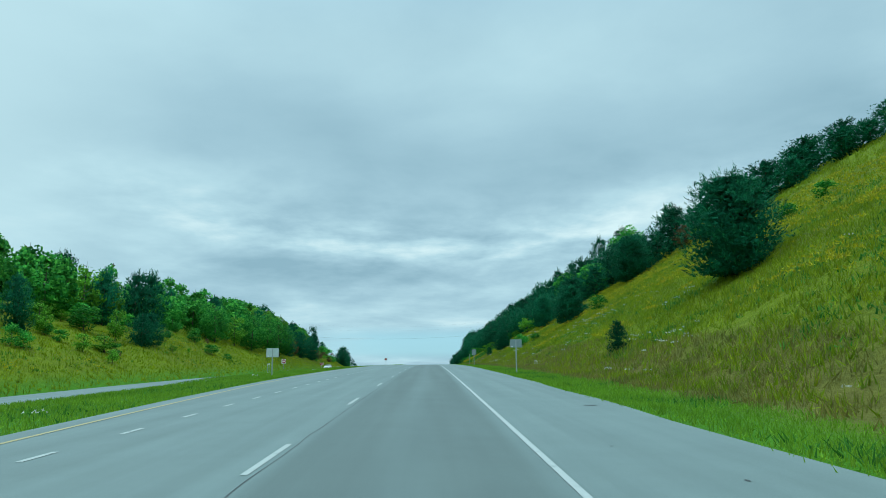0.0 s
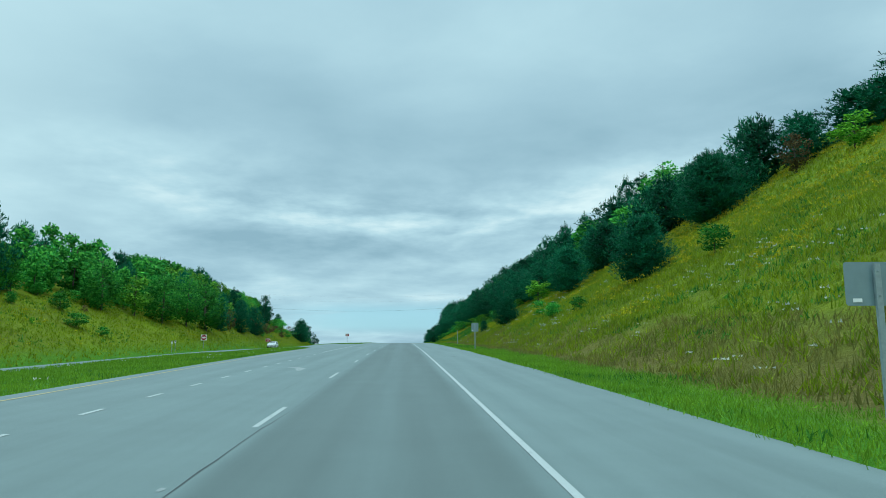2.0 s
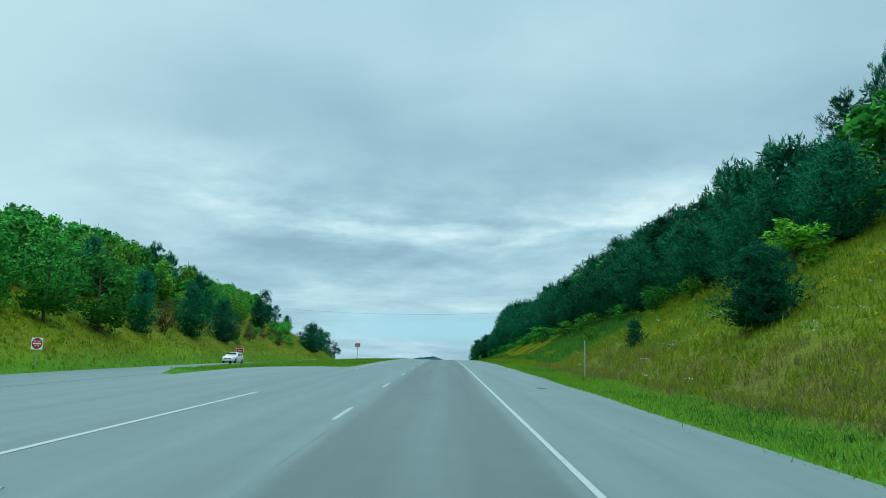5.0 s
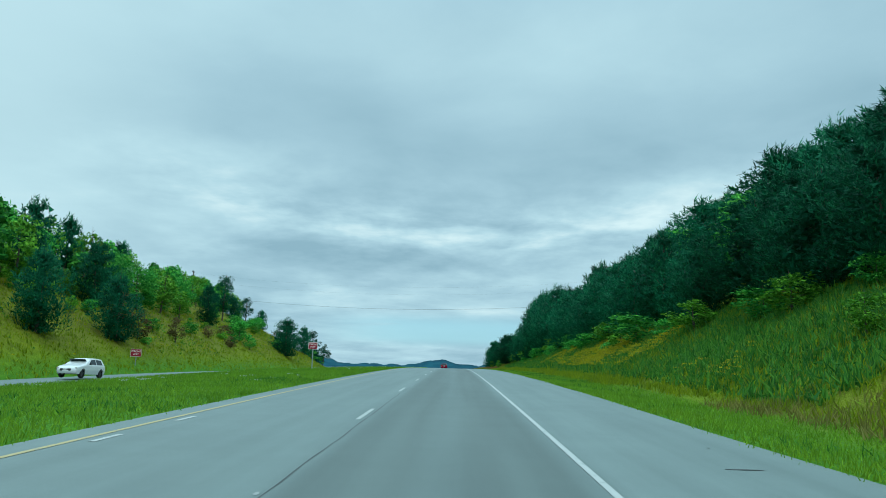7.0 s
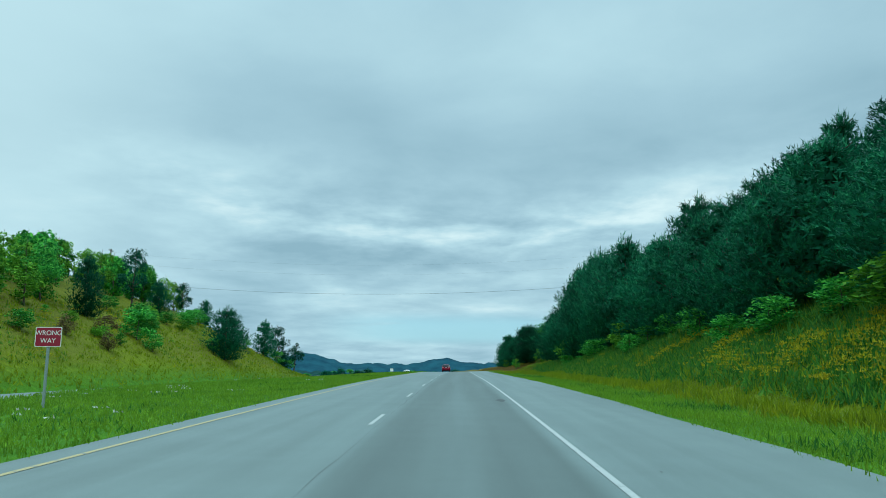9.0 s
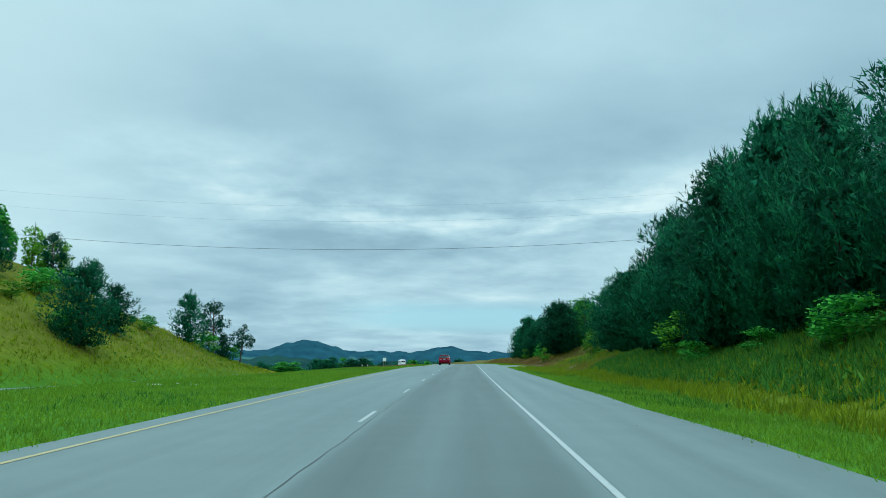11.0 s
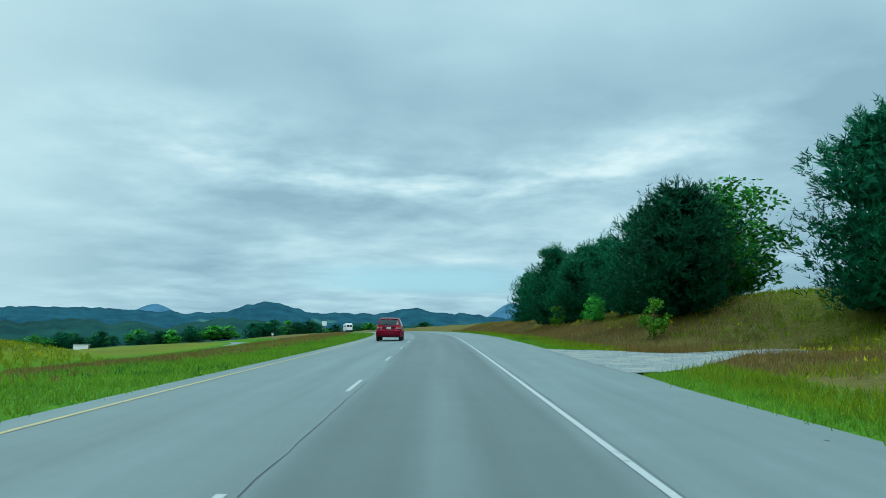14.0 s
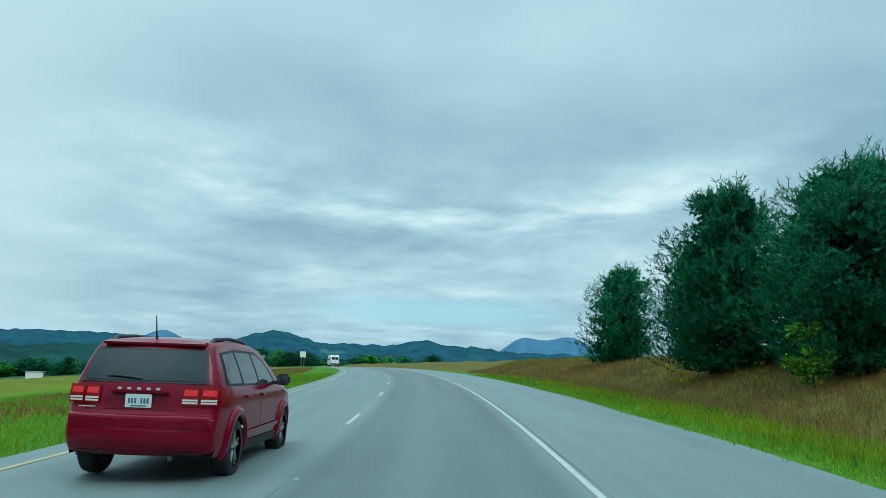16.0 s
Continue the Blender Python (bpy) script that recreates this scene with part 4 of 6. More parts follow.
def not_crossing(s, u, pt):
    return ~((s > cross_from(u) - 0.3) & (s < cross_to(u) + 0.3)) & (u < -7.9 - turn_bay(s))


def track_edges(u):
    """Where the gravel track begins and ends along the road."""
    f = step(3.2, 9, u)
    return 356.5 + 5.5 * f + 0.85 * np.maximum(u - 8, 0), 372.0 - 3.5 * f + 0.60 * np.maximum(u - 8, 0)


def off_track(s, u, pt):
    a, b = track_edges(u)
    return ~((s > a - 0.4) & (s < b + 0.4)) | (u > 14.6)


growth("verge_grass", GRASS_MEADOW, 21, 26, (318, 450), (4.4, 6.6), 0.26, 0.03, 3, "longer yellowish grass behind the verge", keep=lambda s, u, p: off_track(s, u, p) & (p > -0.8))
growth("verge_grass", GRASS_GREEN, 1, 48, (4, 450), (3.42, 6.8), 0.14, 0.024, 3, "short bright green grass along the shoulder", keep=lambda s, u, p: off_track(s, u, p) & (u + 0.25 * p < np.interp(s, (350, 374), (9.0, 5.4))))
growth("verge_grass", GRASS_GREEN, 2, 30, (8, 450), (-13, -7.85), 0.14, 0.03, 3, "short green median grass beside the yellow line", keep=not_crossing)
growth("median_grass", GRASS_GREEN, 3, 11, (10, 480), (-25.3, -13), 0.17, 0.05, 3, "green grass of the wide median", keep=lambda s, u, p: not_crossing(s, u, p) & ((p < 0.9) | (s < 330)))
growth("median_dry_grass", GRASS_DRY, 4, 7, (350, 500), (-23, -11), 0.28, 0.05, 3, "brownish seed heads in the median grass", keep=lambda s, u, p: p > -0.6)
growth("dry_grass", GRASS_TAN, 5, 14, (8, 190), (6.4, 11.2), 0.36, 0.045, 3, "pale brown dry grass at the foot of the slope", keep=lambda s, u, p: p + 0.10 * (11 - u) > -0.3)
growth("dry_grass", GRASS_DRY, 6, 22, (356, 470), (6.2, 16), 0.34, 0.024, 4, "rusty brown tall grass on the low bank", keep=lambda s, u, p: off_track(s, u, p) & (p > -1.1))
growth("meadow_grass", GRASS_MEADOW, 7, 10, (8, 215), (7, 30), 0.36, 0.06, 4, "rough yellow-green meadow grass on the cut slope", keep=lambda s, u, p: p - 0.12 * (11 - u) > -1.2)
growth("meadow_grass", GRASS_MEADOW, 8, 2, (20, 150), (30, 62), 0.45, 0.13, 3, "rough meadow grass high on the slope")
growth("meadow_grass", GRASS_MEADOW, 9, 12, (205, 322), (6.4, 17), 0.40, 0.055, 4, "tall weeds below the pines")
growth("dry_grass", GRASS_DRY, 25, 13, (322, 357), (7.4, 17), 0.34, 0.028, 3, "rusty brown grass below the single pine", keep=lambda s, u, p: off_track(s, u, p) & (p > -0.2))
growth("meadow_grass", GRASS_MEADOW, 26, 15, (318, 358), (6.2, 18), 0.32, 0.04, 3, "green and yellowish grass on the low bank", keep=lambda s, u, p: off_track(s, u, p) & (p < 0.9))
growth("meadow_grass", GRASS_MEADOW, 22, 8, (345, 470), (10, 30), 0.36, 0.06, 3, "rough grass and weeds behind the gravel track", keep=lambda s, u, p: off_track(s, u, p) & (p + 0.25 * (u - 14) > -0.2))
growth("tall_weeds", WEEDS, 31, 4.5, (8, 200), (9.5, 34), 0.30, 0.07, 5, "dark green leafy weeds in clumps on the cut slope", 0.5, lambda s, u, p: p > 0.8)
growth("tall_weeds", WEEDS, 32, 1.3, (30, 410), (-52, -37), 0.36, 0.11, 4, "dark green leafy weeds in clumps on the far bank", 0.5, lambda s, u, p: p > 0.35)
growth("tall_weeds", WEEDS, 33, 3.0, (10, 450), (-16, -8.0), 0.20, 0.05, 5, "darker leafy weeds along the median edge", 0.5, lambda s, u, p: not_crossing(s, u, p) & (p > 1.15))
growth("tall_weeds", WEEDS, 34, 6.0, (8, 450), (3.8, 7.5), 0.22, 0.045, 5, "darker leafy weeds in the verge", 0.5, lambda s, u, p: off_track(s, u, p) & (p > 0.95))
growth("tall_weeds", WEEDS, 27, 4.0, (326, 356), (9, 15), 0.5, 0.09, 4, "leafy weeds on the low bank", 0.5, lambda s, u, p: off_track(s, u, p) & (p > -0.3))
growth("goldenrod", GOLDENROD, 23, 0.7, (340, 440), (8.5, 16), 0.20, 0.08, 4, "yellow flower heads on the low bank", 0.7, lambda s, u, p: off_track(s, u, p) & (p > 0.9), 0.28)
growth("meadow_grass", GRASS_MEADOW, 10, 3, (40, 420), (-52, -34), 0.42, 0.10, 3, "yellow-green meadow grass on the far bank")
growth("goldenrod", GOLDENROD, 11, 3.6, (14, 200), (11, 44), 0.20, 0.075, 4, "yellow goldenrod flower heads in the meadow", 0.7, lambda s, u, p: p + 0.05 * (u - 22) > 0.55, 0.45)
growth("goldenrod", GOLDENROD, 12, 22.0, (190, 285), (8.4, 13.2), 0.12, 0.05, 5, "golden yellow goldenrod flower heads below the pines", 0.7, lambda s, u, p: p + 1.3 * step(214, 219, s) * (1 - step(233, 243, s)) - 0.5 * np.maximum(u - 12.2, 0) > 1.3, 0.6)
growth("tall_weeds", WEEDS, 24, 14.0, (185, 325), (8.2, 16), 0.55, 0.10, 4, "dark green leafy weeds below the pines", 0.5)
growth("goldenrod", GOLDENROD, 13, 0.9, (30, 410), (-52, -36), 0.22, 0.10, 4, "yellow flower heads on the far bank", 0.7, lambda s, u, p: p > 1.0, 0.4)
growth("wild_flowers", WHITE_FLOWER, 14, 0.7, (8, 180), (7, 20), 0.10, 0.07, 5, "small white wild flowers among the grass", 0.9, lambda s, u, p: p > 1.1, 0.45)
growth("wild_flowers", WHITE_FLOWER, 15, 0.22, (10, 330), (-20, -9), 0.08, 0.05, 5, "small white clover heads in the median", 0.9, lambda s, u, p: not_crossing(s, u, p) & (p > 1.0), 0.2)

# ---- distance: wooded ridges ----


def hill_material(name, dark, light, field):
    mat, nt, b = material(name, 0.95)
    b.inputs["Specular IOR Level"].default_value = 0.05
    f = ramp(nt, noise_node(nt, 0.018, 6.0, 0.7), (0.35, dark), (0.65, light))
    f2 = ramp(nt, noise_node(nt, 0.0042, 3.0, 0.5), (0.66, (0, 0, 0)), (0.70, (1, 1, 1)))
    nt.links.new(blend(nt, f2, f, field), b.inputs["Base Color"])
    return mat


def ridge(name, dist, elev, mat, label, depth=500, canopy=8.0, az=(-34, 40), n=420, seed=0):
    """A wooded ridge whose crest stands at the given elevation over the end of the road."""
    A = np.radians(np.linspace(*az, n))
    deg = np.degrees(A)
    crest = dist * np.tan(np.radians(elev(deg))) + 17
    bumps = np.array([noise.fractal((a * dist * 0.02, seed, 0.0), 1.0, 2.0, 4) for a in A])
    m = 9
    V = []
    for j in range(m):
        f = j / (m - 1)
        d = dist - depth * (1 - f)
        prof = f ** 0.8
        wob = np.array([noise.noise((a * dist * 0.006, f * 3.0, seed + 3.0)) for a in A])
        z = -60 + (crest + 60) * prof + wob * 14 * np.sin(f * np.pi) + bumps * canopy * prof
        V.append(np.stack([-np.sin(A) * d, 360 + np.cos(A) * d, z], 1))
    V.append(V[-1] + np.array([0, 60, -150]))
    ob = mesh_object(name, np.concatenate(V), grid_faces(m + 1, n)[:, ::-1], mat, smooth=True)
    return tagged(ob, label, "mountains", kind="structure")


def bell(a, c, w):
    return np.exp(-((a - c) / w) ** 2)


# distance haze is painted into these base colours, bluer and paler farther off
FAR_HILL = hill_material("far_mountain_haze_blue", (0.045, 0.125, 0.20), (0.065, 0.16, 0.24), (0.06, 0.145, 0.22))
MID_HILL = hill_material("wooded_ridge_haze_blue", (0.007, 0.044, 0.068), (0.014, 0.078, 0.105), (0.045, 0.125, 0.11))
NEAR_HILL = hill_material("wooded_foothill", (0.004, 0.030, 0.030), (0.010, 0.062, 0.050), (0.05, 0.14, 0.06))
ridge("backdrop_mountains", 4300, lambda a: 0.9 + 1.05 * bell(a, 18.7, 1.6) + 1.3 * bell(a, -6.2, 1.6) + 1.6 * bell(a, -9.5, 2.2), FAR_HILL, "distant mountain peaks coloured pale blue for haze", canopy=3, seed=1)
ridge("backdrop_ridge", 3000, lambda a: 1.32 + 0.95 * bell(a, 11.2, 2.3) + 0.62 * bell(a, 0.9, 2.2) + 0.3 * bell(a, -3, 1.4) + 0.25 * bell(a, 6, 1.8) + 0.3 * bell(a, 24, 6), MID_HILL, "wooded mountain ridge across the valley, coloured blue-green for haze", seed=5)
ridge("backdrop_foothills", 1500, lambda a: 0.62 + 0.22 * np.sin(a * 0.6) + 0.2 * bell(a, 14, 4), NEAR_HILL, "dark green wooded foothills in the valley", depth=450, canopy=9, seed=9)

# ---- signs, posts, poles ----


def letters(text, size, parent, at, mat, name="lettering"):
    """Flat letters facing the traffic (towards -y of the sign)."""
    cu = bpy.data.curves.new(name, "FONT")
    cu.body, cu.size, cu.align_x, cu.align_y, cu.extrude = text, size, "CENTER", "CENTER", 0.002
    tmp = new(name, cu)
    me = bpy.data.meshes.new_from_object(tmp)
    bpy.data.objects.remove(tmp)
    me.materials.clear()
    me.materials.append(mat)
    ob = new(name, me)
    ob.parent = parent
    ob.matrix_basis = pose(*at, 90, 0, 0)
    return ob


def plate(w, h, t, r=0.04):
    """A thin sheet with rounded corners, upright in x and z."""
    bm = bmesh.new()
    pts = []
    for cx, cz, a0 in ((w / 2 - r, h / 2 - r, 0), (-w / 2 + r, h / 2 - r, 90), (-w / 2 + r, -h / 2 + r, 180), (w / 2 - r, -h / 2 + r, 270)):
        for k in range(5):
            a = radians(a0 + k * 22.5)
            pts.append((cx + r * math.cos(a), cz + r * math.sin(a)))
    f = bm.faces.new([bm.verts.new((x, 0, z)) for x, z in pts])
    ext = bmesh.ops.extrude_face_region(bm, geom=[f])
    bmesh.ops.translate(bm, vec=(0, t, 0), verts=[v for v in ext["geom"] if isinstance(v, bmesh.types.BMVert)])
    bmesh.ops.recalc_face_normals(bm, faces=bm.faces[:])
    return bm


def channel_post(length, w=0.075, d=0.045):
    """A U-channel steel sign post with its open side to the back."""
    bm = bmesh.new()
    box(bm, (w, 0.008, length), (0, 0, length / 2 - 0.3))
    box(bm, (0.008, d, length), (-w / 2, d / 2, length / 2 - 0.3))
    box(bm, (0.008, d, length), (w / 2, d / 2, length / 2 - 0.3))
    return bm


def sign(kind, s, u, centre, w, h, label, turn=0.0, back=None):
    x, y, z = place(s, u)
    zr = float(on_road(s, u)[2])
    ob = thing("road_sign", (x, y, z), label, "road sign", "road signs", rz=turn + math.degrees(float(np.interp(s, ss, head))))
    up = zr + centre - z
    part("post", channel_post(up + h * 0.45 + 0.3), GALV, ob, "galvanised steel post")
    if kind == "back":
        p = part("panel", plate(w, h, 0.004), back or SIGN_BACK, ob, "bare aluminium back of the sign")
        p.location = (0, 0.06, up)
        bm = bmesh.new()
        for dz in (-h * 0.28, h * 0.28):
            box(bm, (0.02, 0.02, 0.02), (0, -0.012, up + dz), 0.004)
        part("bolt", bm, GALV, ob)
        bm = bmesh.new()
        box(bm, (0.12, 0.003, 0.05), (-w * 0.32, 0.052, up - h * 0.38))
        part("sticker", bm, SIGN_WHITE, ob, "small white sticker")
    elif kind == "wrong way":
        p = part("panel", plate(w, h, 0.004), SIGN_WHITE, ob, "white border of the red sign")
        p.location = (0, -0.03, up)
        q = part("field", plate(w - 0.05, h - 0.05, 0.003), SIGN_RED, ob, "red reflective field")
        q.location = (0, -0.034, up)
        letters("WRONG", h * 0.34, ob, (0, -0.037, up + h * 0.19), SIGN_WHITE)
        letters("WAY", h * 0.34, ob, (0, -0.037, up - h * 0.20), SIGN_WHITE)
    elif kind == "no entry":
        p = part("panel", plate(w, h, 0.004), SIGN_WHITE, ob, "white square panel")
        p.location = (0, -0.03, up)
        bm = bmesh.new()
        bmesh.ops.create_circle(bm, cap_ends=True, segments=36, radius=w * 0.46, matrix=pose(0, -0.033, up, 90, 0, 0))
        part("disc", bm, SIGN_RED, ob, "red disc")
        bm = bmesh.new()
        box(bm, (w * 0.7, 0.003, h * 0.13), (0, -0.035, up))
        part("bar", bm, SIGN_WHITE, ob, "white bar")
        letters("DO NOT", h * 0.15, ob, (0, -0.036, up + h * 0.2), SIGN_WHITE)
        letters("ENTER", h * 0.15, ob, (0, -0.036, up - h * 0.2), SIGN_WHITE)
    return ob


sign("back", 57.6, -12.78, 1.52, 0.88, 0.64, "pale grey back of a wide road sign in the grass median", 4, SIGN_PALE)
sign("back", 56.1, 4.62, 2.02, 0.82, 0.57, "grey back of a wide road sign beside the shoulder", -3)
sign("back", 117.2, 4.95, 1.88, 0.62, 0.78, "grey back of an upright road sign beside the shoulder", -6)
sign("no entry", 180.5, -34.6, 1.0, 0.95, 0.95, "white square sign with red disc beyond the far road")
sign("wrong way", 247.0, -35.2, 0.9, 1.15, 0.80, "red sign with white lettering beyond the far carriageway")
sign("wrong way", 237.1, -14.85, 1.98, 0.85, 0.63, "red sign with white lettering in the grass median", 0)


def marker_post(s, u, h, label, top=False):
    x, y, z = place(s, u)
    ob = thing("marker_post", (x, y, z), label, "marker post", "marker posts")
    part("post", channel_post(h + 0.3, 0.06, 0.03), GALV, ob)
    if top:
        p = part("reflector", plate(0.22, 0.34, 0.004, 0.02), SIGN_WHITE, ob, "white reflector plate")
        p.location = (0, -0.02, h - 0.2)
        bm = bmesh.new()
        box(bm, (0.14, 0.003, 0.12), (0, -0.024, h - 0.12))
        part("band", bm, TAR, ob, "dark band")
    return ob


marker_post(161.5, 6.4, 2.1, "thin bare steel post in the verge grass")
marker_post(161.0, -34.2, 1.7, "steel marker post with white plate by the far road", True)
marker_post(163.0, -34.3, 1.7, "steel marker post with white plate by the far road", True)
marker_post(452.0, -22.0, 1.3, "short pale marker post in the median", True)
marker_post(470.0, -23.5, 1.3, "short pale marker post in the median", True)


def far_sign(xy):
    x, y = xy
    z = float(height(x, y)[0])
    ob = thing("road_sign", (x, y, z), "square white sign on two posts beside the far bend", "road sign", "road signs", 8)
    for dx in (-0.3, 0.3):
        bm = bmesh.new()
        box(bm, (0.09, 0.09, 3.6), (dx, 0.06, 1.5), 0.01)
        part("post", bm, GALV, ob)
    p = part("panel", plate(1.25, 1.25, 0.02), SIGN_WHITE, ob, "white panel")
    p.location = (0, 0, 2.6)


far_sign((-27.2, 553.0))


def shed(xy):
    x, y = xy
    z = float(height(x, y)[0])
    ob = thing("shed", (x, y, z), "small white-fronted shed with a brown side in the field", "shed", rz=14)
    bm = bmesh.new()
    box(bm, (6.0, 4.0, 3.4), (0, 0, 1.4))
    part("wall", bm, SIGN_WHITE, ob, "white painted wall")
    bm = bmesh.new()
    box(bm, (0.05, 3.96, 3.2), (3.03, 0, 1.45))
    part("side_wall", bm, plain("brown_boards", (0.12, 0.07, 0.05), 0.85, vary=0.3), ob, "brown boarded side")
    bm = bmesh.new()
    box(bm, (6.5, 4.5, 0.18), (0, 0, 3.19), 0.03)
    part("roof", bm, GALV, ob, "flat grey metal roof")


shed((-147.0, 682.0))


def utility_pole(s, u, top, label):
    x, y, z = place(s, u)
    zr = float(on_road(s, u)[2])
    ob = thing("utility_pole", (x, y, z), label, "utility pole", "utility poles")
    L = zr + top - z
    V, F = tube([(0, 0, -0.5), (0.02, 0, L * 0.5), (0, 0, L)], (0.17, 0.14, 0.10), 8)
    mesh_object("pole", V, F, POLE_WOOD, ob, smooth=True)
    bm = bmesh.new()
    box(bm, (0.12, 1.9, 0.12), (0, 0, L - 0.35), 0.01)
    part("crossarm", bm, POLE_WOOD, ob)
    for k in (-0.85, 0.0, 0.85):
        V, F = tube([(0, k, L - 0.29), (0, k, L - 0.2), (0, k, L - 0.08)], (0.05, 0.07, 0.03), 8)
        mesh_object("insulator", V, F, SIGN_BACK, ob, smooth=True)
    return ob


utility_pole(356, -67, 22.4, "weathered wooden utility pole above the trees")
utility_pole(357, 66, 24.0, "weathered wooden utility pole among the hillside trees")
utility_pole(160, -66, 21.0, "weathered wooden utility pole above the trees")


def wire(base, dy, thick):
    pts = []
    for u in np.linspace(-67, 66, 40):
        x, y, z = on_road(357.6, u)
        z = 14.10 + base + 0.00103 * (x + 17.2) ** 2
        pts.append((float(x), float(y) + dy, float(z)))
    V, F = tube(pts, np.full(len(pts), thick), 5)
    tagged(mesh_object("power_line", V, F, WIRE_MAT, smooth=True), "thin dark overhead wire spanning the highway", "overhead wire", "overhead wires")


wire(14.7, 0.0, 0.020)
wire(18.4, 0.85, 0.005)
wire(20.0, -0.85, 0.005)

# ---- marks and flaws on the pavement ----


def seam(u0, wob, s_from, s_to, w, seed):
    """A thin wandering tar seam with breaks."""
    r = np.random.default_rng(seed)
    V, F = [], []
    s, u, n = s_from, u0, 0
    on = True
    while s < s_to:
        if r.uniform() < 0.03:
            on = not on
        u += 0.25 * (u0 - u) + r.normal(0, wob)
        hw = w * r.uniform(0.3, 1.0) * (1.0 if on else 0.25)
        for d in (-hw, hw):
            V.append(on_road(s, u + d, 0.004))
        if n:
            i = len(V)
            F.append((i - 4, i - 3, i - 1, i - 2))
        n += 1
        s += 0.7
    return mesh_object("tar_seam", V, F, TAR)


tagged(seam(0.11, 0.008, 288, 520, 0.010, 8), "thin dark seam beside the edge line", "road seam", kind="structure")
tagged(seam(-3.50, 0.012, 0, 560, 0.013, 3), "thin dark seam beside the lane dashes", "road seam", kind="structure")

tagged(seam(-4.35, 0.010, 66, 69.5, 0.006, 5), "short dark crack in the lane", "road seam", kind="structure")
tagged(seam(-4.1, 0.010, 88, 92, 0.005, 6), "short dark crack in the lane", "road seam", kind="structure")


def patch(s, u, a, b, mat, label, seed, name="road_patch"):
    r = np.random.default_rng(seed)
    n = 18
    V = []
    for k in range(n):
        th = 2 * math.pi * k / n
        f = r.uniform(0.7, 1.1)
        V.append(on_road(s + b * f * math.sin(th), u + a * f * math.cos(th), 0.005))
    tagged(mesh_object(name, V, [tuple(range(n))], mat), label, "road patch", kind="structure")


patch(91.5, 1.4, 0.17, 0.35, TAR, "dark broken patch in the shoulder", 1)
patch(91.6, 2.15, 0.05, 0.12, TAR, "small dark chip in the shoulder", 2)
patch(112.3, 1.43, 0.13, 0.24, TAR, "dark broken patch in the shoulder", 7)
patch(111.7, 2.17, 0.11, 0.18, TAR, "dark broken patch in the shoulder", 8)
patch(145.5, 2.0, 0.18, 0.5, TAR, "dark broken patch in the shoulder", 9)
patch(20.5, 2.6, 0.22, 0.14, TAR, "scuffed mark on the shoulder", 3)
patch(174.2, 2.1, 0.26, 0.05, TAR, "short crack across the shoulder", 4)
patch(239, -0.42, 0.16, 0.9, TAR, "dark tar repair beside the edge line", 5)
patch(333.5, 2.9, 0.28, 0.05, TAR, "short crack across the shoulder", 6)
for i, (a, b) in enumerate(((217.4, -3.4), (198.0, -3.5), (171.5, -3.6), (288.0, -3.5), (372.5, -3.45), (392.0, -3.4), (40.5, -3.5), (102.4, -3.66), (53.7, -3.66), (298.4, -3.7))):
    patch(a, b, 0.035, 0.10, PAINT_WORN, "worn pale paint scrap on the lane", 20 + i)
for i in range(60):
    r = np.random.default_rng(200 + i)
    patch(r.uniform(5, 460), r.uniform(0.5, 3.2), r.uniform(0.01, 0.035), r.uniform(0.02, 0.07), TAR, "small dark debris on the shoulder", 300 + i, "debris")


def arrow(s, u, label):
    """A worn white turn arrow for the left-turn lane."""
    shape = [(0.08, -1.2), (0.08, 0.5), (-0.35, 0.9), (-0.35, 0.65), (-0.75, 1.15), (-0.35, 1.65), (-0.35, 1.3), (-0.08, 0.75), (-0.08, -1.2)]
    V = [on_road(s + b, u + a, 0.006) for a, b in shape]
    tagged(mesh_object("turn_arrow", V, [tuple(range(len(V)))], PAINT_WORN), label, "road marking", kind="structure")


arrow(121.2, -8.7, "worn white left-turn arrow painted on the lane")
arrow(76.2, -5.2, "worn white arrow painted on the lane")
arrow(122.2, -5.4, "worn white arrow painted on the lane")


def track():
    """Gravel track leaving the shoulder on the right."""
    nu, ns = 26, 14
    V, uvs = [], []
    for u in np.concatenate([[3.15, 3.5], np.linspace(3.9, 14.5, nu - 2)]):
        a, b = (float(q) for q in track_edges(u))
        for v in np.linspace(a, b, ns):
            x, y, z = on_road(v, u)
            h = float(height(x, y)[0])
            zz = max(h, z - 0.06) + 0.03 + 0.015 * math.sin(v * 3.1 + u * 2.3)
            k = float(step(3.5, 4.6, u))
            V.append((x, y, (z + 0.005) * (1 - k) + zz * k))
            uvs.append((u, v))
    ob = mesh_object("gravel_track", V, grid_faces(nu, ns), GRAVEL_MAT)
    lay = ob.data.uv_layers.new(name="lane")
    idx = np.zeros(len(ob.data.loops), np.int32)
    ob.data.loops.foreach_get("vertex_index", idx)
    lay.data.foreach_set("uv", np.asarray(uvs, np.float32)[idx].ravel())
    tagged(ob, "pale gravel side track joining the shoulder", "track", kind="structure")
    r = np.random.default_rng(77)
    n = 5000
    u = r.uniform(3.3, 14.2, n)
    a, b = track_edges(u)
    s = a + (b - a) * r.uniform(0, 1, n)
    x, y, zz = on_road(s, u)
    z = np.maximum(height(x, y), zz - 0.06) + 0.04
    P = np.stack([x, y, z], 1)
    V, F = leaves(r, P, 0.014)
    tagged(mesh_object("gravel_stones", V, F, GRAVEL_MAT), "loose pale gravel stones on the side track", "gravel", kind="stuff")


track()

